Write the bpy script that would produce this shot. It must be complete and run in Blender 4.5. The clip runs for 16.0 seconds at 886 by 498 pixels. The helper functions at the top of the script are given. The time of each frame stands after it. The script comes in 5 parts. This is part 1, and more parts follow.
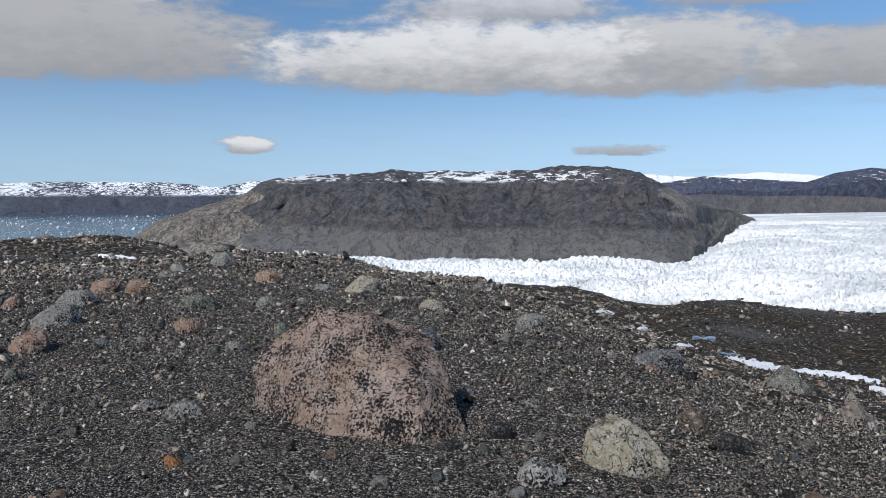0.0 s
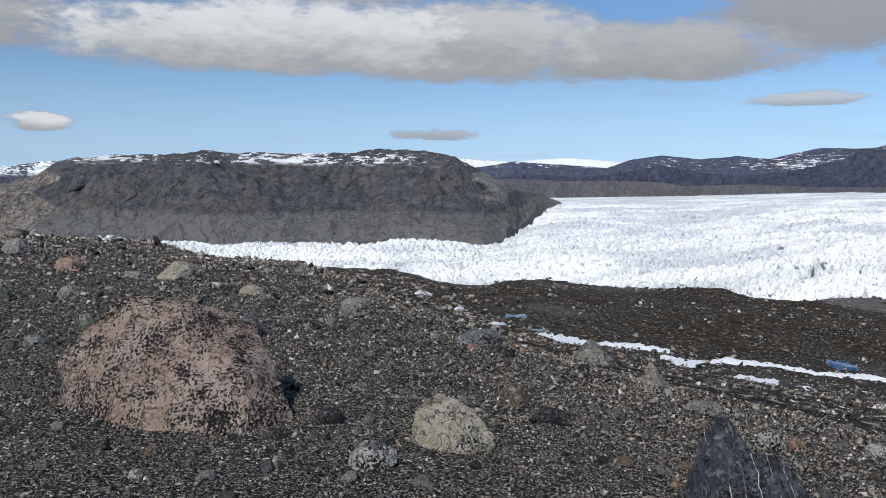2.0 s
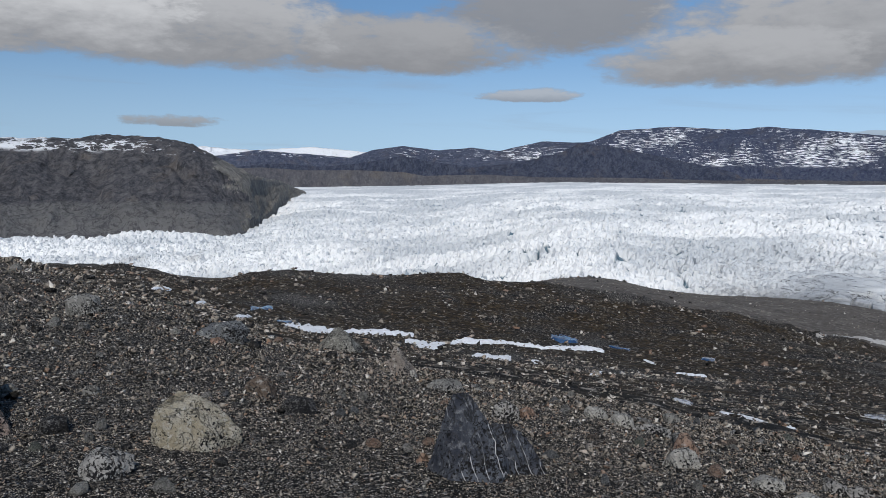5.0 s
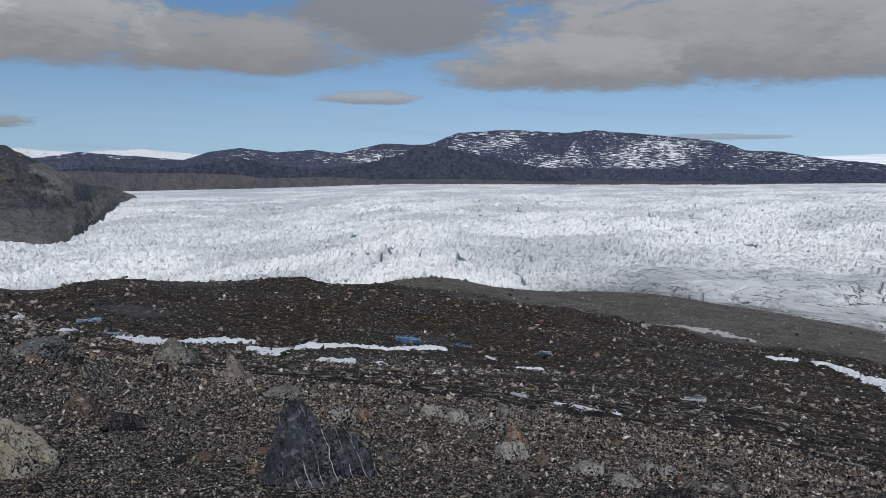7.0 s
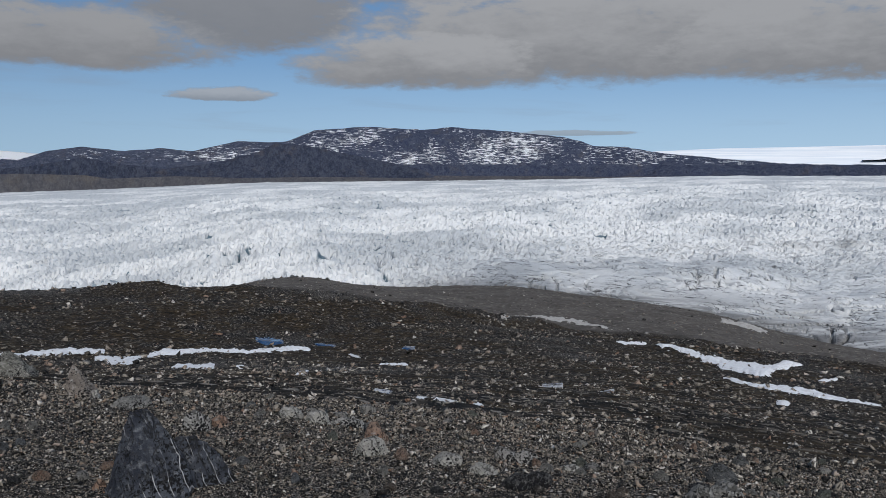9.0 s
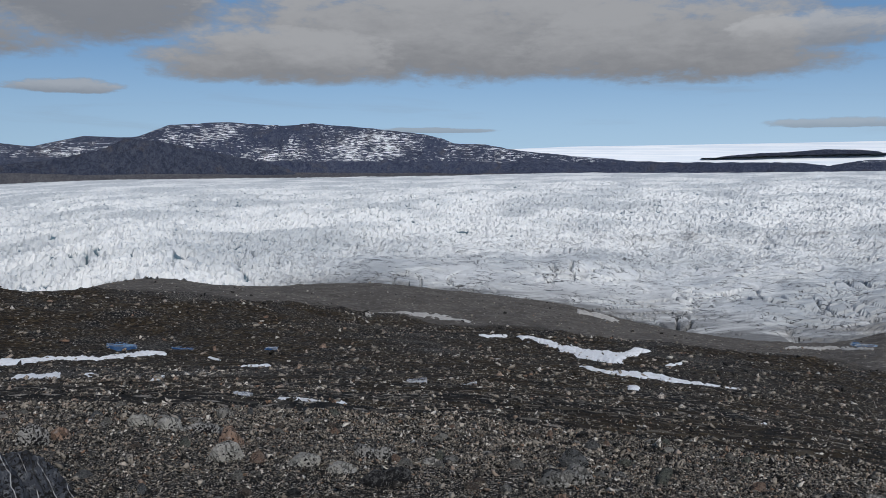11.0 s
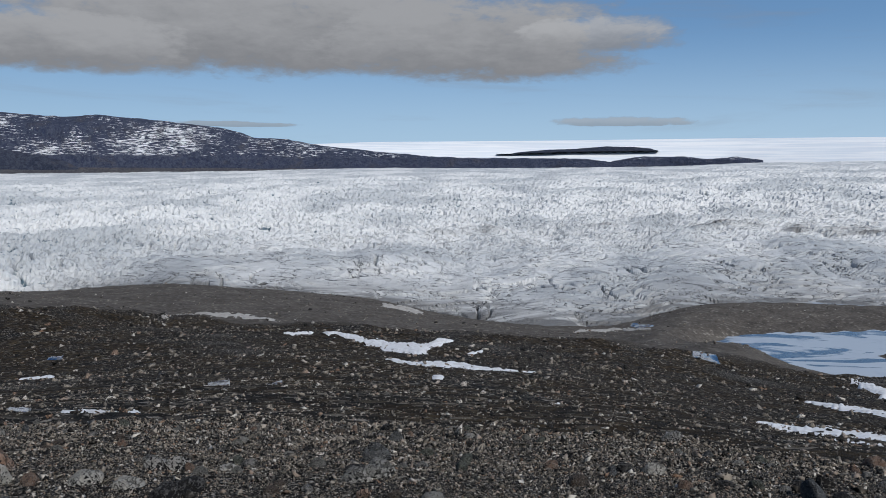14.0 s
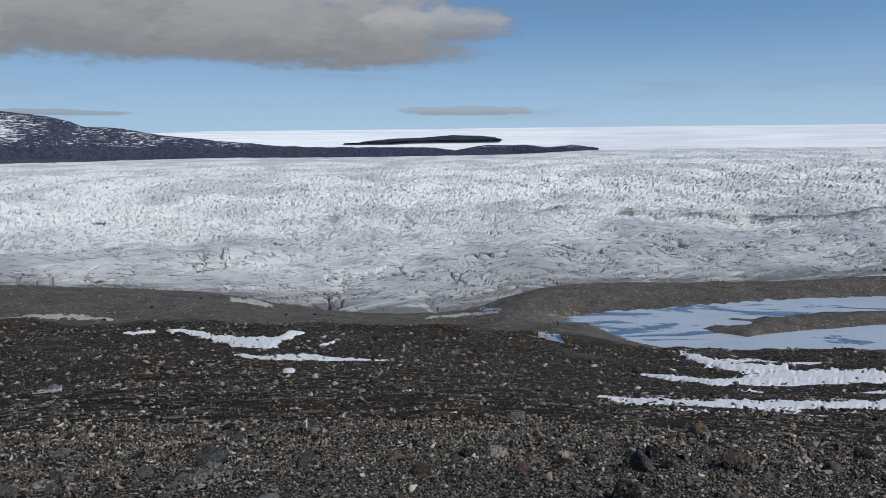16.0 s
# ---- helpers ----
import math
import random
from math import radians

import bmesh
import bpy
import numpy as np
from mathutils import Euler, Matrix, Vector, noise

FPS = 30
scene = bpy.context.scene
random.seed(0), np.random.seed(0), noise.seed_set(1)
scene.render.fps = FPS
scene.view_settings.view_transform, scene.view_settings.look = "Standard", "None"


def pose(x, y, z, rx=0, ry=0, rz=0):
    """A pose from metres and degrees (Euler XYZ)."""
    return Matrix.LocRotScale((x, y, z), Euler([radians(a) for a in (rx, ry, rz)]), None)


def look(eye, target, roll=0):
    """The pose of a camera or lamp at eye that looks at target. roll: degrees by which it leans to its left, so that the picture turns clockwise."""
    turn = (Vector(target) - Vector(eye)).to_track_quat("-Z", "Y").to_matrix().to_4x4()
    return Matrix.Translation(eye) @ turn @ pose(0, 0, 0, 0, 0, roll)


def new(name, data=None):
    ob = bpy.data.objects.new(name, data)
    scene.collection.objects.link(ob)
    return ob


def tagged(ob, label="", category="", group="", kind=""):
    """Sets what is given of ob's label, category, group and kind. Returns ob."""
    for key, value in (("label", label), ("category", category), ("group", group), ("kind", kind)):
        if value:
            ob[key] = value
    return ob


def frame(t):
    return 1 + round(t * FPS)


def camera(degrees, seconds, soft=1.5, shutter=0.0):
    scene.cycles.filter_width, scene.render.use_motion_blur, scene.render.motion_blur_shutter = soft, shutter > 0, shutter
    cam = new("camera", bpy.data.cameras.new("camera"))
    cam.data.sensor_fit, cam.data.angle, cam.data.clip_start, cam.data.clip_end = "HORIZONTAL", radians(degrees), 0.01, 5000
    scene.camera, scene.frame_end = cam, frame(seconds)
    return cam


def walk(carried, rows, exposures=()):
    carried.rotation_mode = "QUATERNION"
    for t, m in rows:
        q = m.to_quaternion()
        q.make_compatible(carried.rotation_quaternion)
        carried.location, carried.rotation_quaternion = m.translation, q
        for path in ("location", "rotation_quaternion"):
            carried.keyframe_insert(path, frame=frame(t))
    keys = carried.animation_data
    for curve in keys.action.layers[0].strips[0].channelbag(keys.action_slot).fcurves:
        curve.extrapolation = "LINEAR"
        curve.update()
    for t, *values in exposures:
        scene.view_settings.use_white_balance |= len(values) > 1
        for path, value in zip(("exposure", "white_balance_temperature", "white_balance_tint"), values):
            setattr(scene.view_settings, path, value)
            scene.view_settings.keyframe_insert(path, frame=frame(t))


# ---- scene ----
cam = camera(57.14, 16.0, soft=0.65)
EXPOSURES = ((0.0, 0.0), (2.0, -0.05), (4.5, -0.3), (7.0, -0.58), (9.0, -0.62), (16.0, -0.64))
walk(cam, [(t, pose(x, y, z, rx, ry, rz)) for t, x, y, z, rx, ry, rz in (
    (0.0, 0.006, -0.006, -0.000, 85.90, 0.00, 0.00),
    (0.5, 0.010, -0.020, 0.009, 86.10, -0.76, -2.81),
    (1.0, -0.003, -0.006, 0.009, 85.76, -0.80, -6.00),
    (1.5, -0.030, 0.004, 0.007, 85.29, -0.58, -9.64),
    (2.0, -0.051, 0.018, 0.004, 84.77, -0.53, -12.72),
    (2.5, -0.064, 0.020, -0.003, 84.44, -0.40, -15.34),
    (3.0, -0.068, 0.027, -0.008, 84.46, -0.65, -18.50),
    (3.5, -0.062, 0.042, -0.011, 84.45, -1.01, -21.79),
    (4.0, -0.055, 0.044, -0.012, 84.24, -0.94, -24.69),
    (4.5, -0.049, 0.042, -0.012, 84.21, -0.96, -27.56),
    (7.0, -0.007, -0.044, 0.008, 84.58, -0.76, -41.63),
    (7.5, -0.006, -0.057, 0.012, 84.64, -0.69, -43.84),
    (8.0, 0.001, -0.064, 0.009, 84.61, -0.53, -46.29),
    (8.5, 0.019, -0.062, 0.004, 84.56, -0.34, -48.81),
    (9.0, 0.033, -0.066, -0.000, 84.45, -0.15, -51.48),
    (9.5, 0.046, -0.075, -0.003, 84.35, -0.18, -53.77),
    (12.0, 0.113, -0.094, -0.016, 84.28, -0.42, -65.38),
    (12.5, 0.135, -0.093, -0.023, 84.27, -0.65, -67.10),
    (13.0, 0.144, -0.089, -0.028, 84.21, -0.82, -69.32),
    (13.5, 0.158, -0.094, -0.031, 84.14, -0.72, -72.17),
    (14.0, 0.161, -0.102, -0.026, 84.00, -0.37, -74.87),
    (14.5, 0.176, -0.106, -0.025, 84.22, -0.03, -77.73),
    (15.0, 0.205, -0.119, -0.022, 84.29, -0.01, -80.65),
    (15.5, 0.244, -0.145, -0.028, 83.66, -0.12, -83.56),
    (16.0, 0.282, -0.169, -0.039, 83.27, -0.01, -85.49),
)], exposures=EXPOSURES)

# ---- sky, clouds and sun ----
SUN_AZ, SUN_EL = -146.0, 44.0          # degrees clockwise from +y, degrees above the horizon


def direction(az, el=0.0):
    a, e = radians(az), radians(el)
    return Vector((math.sin(a) * math.cos(e), math.cos(a) * math.cos(e), math.sin(e)))


class Nodes:
    """Short names for building a node tree."""

    def __init__(self, tree):
        self.tree = tree
        tree.nodes.clear()

    def n(self, kind):
        return self.tree.nodes.new(kind)

    def put(self, socket, value):
        if isinstance(value, bpy.types.NodeSocket):
            self.tree.links.new(value, socket)
        elif value is not None:
            socket.default_value = value

    def math(self, op, a, b=None, c=None, clamp=False):
        node = self.n("ShaderNodeMath")
        node.operation, node.use_clamp = op, clamp
        for i, v in enumerate((a, b, c)):
            self.put(node.inputs[i], v)
        return node.outputs[0]

    def mix(self, fac, a, b):
        node = self.n("ShaderNodeMix")
        node.data_type = "RGBA"
        self.put(node.inputs[0], fac)
        for i, v in ((6, a), (7, b)):
            self.put(node.inputs[i], (*v, 1) if isinstance(v, tuple) else v)
        return node.outputs[2]

    def noise(self, vector, scale, detail=4.0, rough=0.55, warp=0.0):
        node = self.n("ShaderNodeTexNoise")
        self.put(node.inputs["Vector"], vector)
        for key, v in (("Scale", scale), ("Detail", detail), ("Roughness", rough), ("Distortion", warp)):
            node.inputs[key].default_value = v
        return node.outputs[0]

    def step(self, value, lo, hi, out_lo=0.0, out_hi=1.0):
        node = self.n("ShaderNodeMapRange")
        node.interpolation_type = "SMOOTHSTEP"
        for i, v in enumerate((value, lo, hi, out_lo, out_hi)):
            self.put(node.inputs[i], v)
        return node.outputs[0]

    def scaled(self, vector, sx, sy, sz):
        node = self.n("ShaderNodeVectorMath")
        node.operation = "MULTIPLY"
        self.put(node.inputs[0], vector)
        node.inputs[1].default_value = (sx, sy, sz)
        return node.outputs[0]


# cloud: azimuth, elevation, half width, half height (degrees), whiteness, density
CLOUDS = (
    (2.0, 9.2, 17.0, 3.0, 1.0, 1.0), (14.0, 9.0, 11.0, 3.2, 0.6, 1.0), (-26.0, 9.8, 18.0, 3.4, 0.3, 1.0), (-30.0, 12.6, 14.0, 2.2, 0.6, 0.9),
    (4.0, 12.6, 9.0, 2.0, 0.9, 0.9), (27.0, 8.3, 11.0, 2.4, 0.36, 1.0), (38.0, 10.6, 9.5, 3.4, 0.1, 0.95), (22.0, 13.2, 9.0, 1.6, 0.5, 0.8),
    (50.0, 7.6, 9.5, 2.4, 0.55, 1.0), (62.0, 9.4, 19.0, 4.4, 0.5, 1.0), (76.0, 8.6, 13.0, 3.6, 0.5, 1.0), (84.5, 8.7, 6.5, 1.5, 0.8, 0.9),
    (56.0, 12.8, 16.0, 2.2, 0.4, 0.95), (36.5, 5.0, 3.6, 0.5, 0.75, 0.8), (-13.8, 3.05, 2.3, 0.65, 1.0, 1.0), (12.0, 2.75, 3.6, 0.45, 0.35, 0.85),
    (87.0, 2.9, 5.0, 0.35, 0.9, 0.6), (60.5, 2.55, 4.0, 0.2, 0.5, 0.6), (-12.0, 17.0, 26.0, 2.2, 0.6, 0.8),
    (60.0, 17.5, 22.0, 2.2, 0.4, 0.8), (150.0, 11.0, 25.0, 3.0, 0.5, 0.8), (-80.0, 9.0, 30.0, 2.6, 0.6, 0.8),
)


def make_world():
    world = bpy.data.worlds.new("sky")
    scene.world = world
    world.use_nodes = True
    g = Nodes(world.node_tree)
    way = g.n("ShaderNodeTexCoord").outputs["Generated"]
    sky = g.n("ShaderNodeTexSky")
    sky.sky_type, sky.sun_disc = "NISHITA", False
    sky.sun_elevation, sky.sun_rotation = radians(SUN_EL), radians(SUN_AZ)
    sky.air_density, sky.dust_density, sky.ozone_density, sky.altitude = 1.0, 0.6, 1.6, 300
    split = g.n("ShaderNodeSeparateXYZ")
    g.put(split.inputs[0], way)
    x, y, z = split.outputs
    az = g.math("MULTIPLY", g.math("ARCTAN2", x, y), 180 / math.pi)
    el = g.math("MULTIPLY", g.math("ARCSINE", z), 180 / math.pi)
    flat = g.n("ShaderNodeCombineXYZ")
    g.put(flat.inputs[0], az), g.put(flat.inputs[1], g.math("MULTIPLY", el, 2.6))
    broad = g.noise(flat.outputs[0], 0.16, 5.0, 0.6, 0.3)
    fine = g.noise(flat.outputs[0], 0.5, 7.0, 0.62, 0.2)
    wisps = g.math("MULTIPLY", g.math("SUBTRACT", g.noise(flat.outputs[0], 1.7, 5.0, 0.6, 0.3), 0.5), 0.3)
    ragged = g.math("ADD", wisps, g.math("ADD", g.math("MULTIPLY", g.math("SUBTRACT", broad, 0.5), 1.5), g.math("MULTIPLY", g.math("SUBTRACT", fine, 0.5), 1.1)))
    cover, white = None, None
    for a, e, w, h, pale, dense in CLOUDS:
        u = g.math("DIVIDE", g.math("SUBTRACT", az, a), w)
        v = g.math("DIVIDE", g.math("SUBTRACT", el, e), h)
        under = g.math("POWER", g.math("MAXIMUM", g.math("MULTIPLY", v, -1.1), 0.0), 4.0)     # flat undersides
        above = g.math("POWER", g.math("MAXIMUM", v, 0.0), 2.0)
        body = g.math("SUBTRACT", 1.0, g.math("ADD", g.math("POWER", g.math("ABSOLUTE", u), 2.4), g.math("ADD", under, above)))
        here = g.math("MULTIPLY", g.step(g.math("ADD", body, g.math("MULTIPLY", ragged, 2.0 if h < 0.7 else 1.0)), -0.05, 0.75), dense)
        tone = g.math("MULTIPLY", here, g.math("MULTIPLY", g.step(g.math("ADD", v, g.math("MULTIPLY", ragged, 0.9)), -0.9, 0.55, 0.12, 1.0), pale))
        cover = here if cover is None else g.math("MAXIMUM", cover, here)
        white = tone if white is None else g.math("MAXIMUM", white, tone)
    streak_at = g.n("ShaderNodeCombineXYZ")
    g.put(streak_at.inputs[0], az), g.put(streak_at.inputs[1], g.math("MULTIPLY", el, 9.0))
    streak = g.step(g.noise(streak_at.outputs[0], 0.06, 5.0, 0.6, 0.4), 0.52, 0.8, 0.0, 0.3)
    cover = g.math("MAXIMUM", cover, streak)
    white = g.math("MAXIMUM", white, g.math("MULTIPLY", streak, 0.75))
    tone = g.mix(white, (3.6, 3.75, 4.1), (8.2, 8.4, 8.8))
    lifted = g.n("ShaderNodeCombineXYZ")                 # clear polar air: no yellow band at the horizon
    for i, v in enumerate((x, y, g.math("ADD", g.math("MAXIMUM", z, 0.0), 0.16))):
        g.put(lifted.inputs[i], v)
    g.put(sky.inputs[0], lifted.outputs[0])
    pale = g.step(el, -1.0, 10.0, 0.72, 0.0)
    tint = g.n("ShaderNodeVectorMath")
    tint.operation = "MULTIPLY"
    g.put(tint.inputs[0], sky.outputs[0])
    tint.inputs[1].default_value = (1.26, 1.56, 1.68)
    side = g.step(az, -40.0, 110.0)                      # the sky brightens away to the east
    hazy = g.mix(side, (5.2, 7.1, 8.7), (8.4, 11.0, 13.2))
    deep = g.n("ShaderNodeVectorMath")
    deep.operation = "SCALE"
    g.put(deep.inputs[0], tint.outputs[0])
    g.put(deep.inputs["Scale"], g.step(az, -40.0, 110.0, 0.9, 1.35))
    blue = g.mix(pale, deep.outputs[0], hazy)
    colour = g.mix(cover, blue, tone)
    back = g.n("ShaderNodeBackground")
    g.put(back.inputs[0], colour)
    back.inputs[1].default_value = 0.088
    g.put(g.n("ShaderNodeOutputWorld").inputs[0], back.outputs[0])


make_world()
sun = new("sun", bpy.data.lights.new("sun", "SUN"))
sun.data.energy, sun.data.angle, sun.data.color = 5.0, radians(0.5), (1.0, 0.965, 0.92)
sun.matrix_world = look(direction(SUN_AZ, SUN_EL) * 50, (0, 0, 0))

# ---- materials ----


def material(name, build, bump=None):
    mat = bpy.data.materials.new(name)
    mat.use_nodes = True
    g = Nodes(mat.node_tree)
    shader = g.n("ShaderNodeBsdfPrincipled")
    g.put(g.n("ShaderNodeOutputMaterial").inputs[0], shader.outputs[0])
    place = g.n("ShaderNodeTexCoord").outputs["Object"]
    values = build(g, place)
    values.setdefault("Specular IOR Level", 0.12)
    height, depth = values.pop("bump", (None, 0))
    for key, v in values.items():
        g.put(shader.inputs[key], (*v, 1) if isinstance(v, tuple) else v)
    if height is not None:
        node = g.n("ShaderNodeBump")
        node.inputs["Distance"].default_value = depth
        node.inputs["Strength"].default_value = 0.9
        g.put(node.inputs["Height"], height)
        g.put(shader.inputs["Normal"], node.outputs[0])
    return mat


def attribute(g, name):
    node = g.n("ShaderNodeAttribute")
    node.attribute_name = name
    return node.outputs["Fac"]


def ramp(g, value, *stops):
    node = g.n("ShaderNodeValToRGB")
    el = node.color_ramp.elements
    while len(el) < len(stops):
        el.new(0.5)
    for e, (at, colour) in zip(el, stops):
        e.position, e.color = at, (*colour, 1)
    g.put(node.inputs[0], value)
    return node.outputs[0]


def pebbles(g, p, scale, *stops):
    """Small stones side by side: each cell its own tone, shade painted near-black in the gaps between; also their
    relief.
    """
    cell = g.n("ShaderNodeTexVoronoi")
    g.put(cell.inputs["Vector"], p)
    cell.inputs["Scale"].default_value = scale
    tone = g.n("ShaderNodeSeparateColor")
    g.put(tone.inputs[0], cell.outputs["Color"])
    gap_shade = g.step(cell.outputs["Distance"], 0.3, 0.62)
    return g.mix(gap_shade, ramp(g, tone.outputs[0], *stops), (0.008, 0.008, 0.008)), g.math("MULTIPLY", g.step(cell.outputs["Distance"], 0.1, 0.75, 1.0, 0.0), tone.outputs[1])


def build_ground(g, p):
    wide = g.noise(p, 0.13, 6.0, 0.65)
    far = g.noise(p, 0.9, 7.0, 0.75)
    greys = ((0.0, (0.006, 0.006, 0.006)), (0.3, (0.028, 0.025, 0.022)), (0.48, (0.165, 0.147, 0.128)), (0.75, (0.29, 0.262, 0.23)), (0.92, (0.5, 0.467, 0.424)))
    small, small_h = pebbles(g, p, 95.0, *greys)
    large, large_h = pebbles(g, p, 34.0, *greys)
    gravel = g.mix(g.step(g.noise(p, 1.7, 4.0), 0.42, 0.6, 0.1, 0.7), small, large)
    shade = ((0.0, (0.004, 0.003, 0.002)), (0.45, (0.018, 0.012, 0.007)), (0.7, (0.07, 0.05, 0.028)), (0.88, (0.3, 0.27, 0.23)))
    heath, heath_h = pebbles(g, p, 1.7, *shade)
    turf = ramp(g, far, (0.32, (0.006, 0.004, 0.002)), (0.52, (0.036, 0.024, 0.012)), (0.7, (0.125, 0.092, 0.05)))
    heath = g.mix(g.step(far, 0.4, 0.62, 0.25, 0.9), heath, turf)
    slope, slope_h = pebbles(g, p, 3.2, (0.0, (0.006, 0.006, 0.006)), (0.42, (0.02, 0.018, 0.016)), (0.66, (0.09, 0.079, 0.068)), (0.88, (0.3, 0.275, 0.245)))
    over = attribute(g, "heath")
    rest = g.mix(g.step(over, 0.05, 0.4), gravel, slope)
    colour = g.mix(g.math("MULTIPLY", over, g.step(wide, 0.34, 0.52)), rest, heath)
    silt = ramp(g, g.noise(p, 0.06, 10.0, 0.78, 0.4), (0.32, (0.065, 0.057, 0.05)), (0.5, (0.125, 0.11, 0.096)), (0.68, (0.21, 0.19, 0.165)))
    boulders, boulders_h = pebbles(g, p, 0.45, (0.0, (0.04, 0.036, 0.032)), (0.8, (0.10, 0.088, 0.077)), (0.93, (0.3, 0.28, 0.25)))
    silt = g.mix(0.4, silt, boulders)
    colour = g.mix(attribute(g, "silt"), colour, silt)
    height = g.math("ADD", g.math("MULTIPLY", large_h, 0.35), g.math("ADD", g.math("MULTIPLY", small_h, 0.15), g.math("ADD", g.math("MULTIPLY", far, 0.8), g.math("MULTIPLY", g.noise(p, 0.28, 5.0, 0.7), 2.5))))
    return {"Base Color": colour, "Roughness": 0.92, "bump": (height, 0.16)}


def build_ice(g, p):
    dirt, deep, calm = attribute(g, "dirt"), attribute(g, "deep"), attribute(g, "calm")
    wide = g.noise(g.scaled(p, 0.8, 1.3, 1), 0.0045, 5.0, 0.55)
    fine = g.noise(p, 0.11, 7.0, 0.72)
    clean = g.mix(g.step(wide, 0.40, 0.60), (0.47, 0.49, 0.505), (0.70, 0.705, 0.70))
    clean = g.mix(g.step(fine, 0.54, 0.72, 0.0, 0.35), clean, (0.46, 0.52, 0.56))
    turned = g.n("ShaderNodeVectorRotate")                    # x across the flow, y along it
    turned.rotation_type = "Z_AXIS"
    turned.inputs["Angle"].default_value = radians(72)
    g.put(turned.inputs["Vector"], p)
    along_flow = turned.outputs[0]
    shaded_pits = g.step(g.noise(g.scaled(along_flow, 0.16, 0.16, 0.05), 1.0, 3.0, 0.55, 0.3), 0.635, 0.66)
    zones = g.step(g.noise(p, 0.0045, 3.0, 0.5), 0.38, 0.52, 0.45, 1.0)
    shaded_pits = g.math("MULTIPLY", g.math("MULTIPLY", shaded_pits, zones), g.math("SUBTRACT", 1.0, g.math("MULTIPLY", calm, 0.8)))
    # crevasse shade and the blue of deep ice, both painted into the colour
    clean = g.mix(g.math("MULTIPLY", shaded_pits, 0.6), clean, (0.13, 0.20, 0.25))
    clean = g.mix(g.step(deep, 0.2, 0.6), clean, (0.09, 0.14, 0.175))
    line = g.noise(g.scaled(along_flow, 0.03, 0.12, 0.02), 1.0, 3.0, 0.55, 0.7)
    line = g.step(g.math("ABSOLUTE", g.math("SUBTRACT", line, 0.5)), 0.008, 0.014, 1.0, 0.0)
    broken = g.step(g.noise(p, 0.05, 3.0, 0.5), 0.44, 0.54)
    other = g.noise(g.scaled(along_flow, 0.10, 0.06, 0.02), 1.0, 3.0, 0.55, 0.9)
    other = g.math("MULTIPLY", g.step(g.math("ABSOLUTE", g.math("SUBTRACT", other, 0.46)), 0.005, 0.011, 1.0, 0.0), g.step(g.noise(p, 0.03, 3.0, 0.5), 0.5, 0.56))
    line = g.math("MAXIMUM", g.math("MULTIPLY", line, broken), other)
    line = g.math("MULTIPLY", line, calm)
    # shade and dirt down the fine cracks, painted as near-black lines
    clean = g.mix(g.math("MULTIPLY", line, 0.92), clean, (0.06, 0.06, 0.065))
    streaks = g.noise(g.scaled(along_flow, 0.012, 0.05, 0.1), 1.0, 7.0, 0.7, 0.8)
    soil = g.mix(g.step(streaks, 0.42, 0.75), (0.05, 0.048, 0.046), (0.3, 0.3, 0.3))
    colour = g.mix(g.math("MULTIPLY", dirt, g.step(streaks, 0.36, 0.6, 0.3, 1.0)), clean, soil)
    height = g.math("SUBTRACT", fine, g.math("ADD", line, shaded_pits))
    return {"Base Color": colour, "Roughness": 0.6, "bump": (height, 3.0)}


def build_snow(g, p):
    n = g.noise(p, 1.2, 6.0, 0.65)
    colour = g.mix(g.step(n, 0.4, 0.75), (0.70, 0.71, 0.73), (0.5, 0.49, 0.48))
    return {"Base Color": colour, "Roughness": 0.65, "bump": (n, 0.1)}


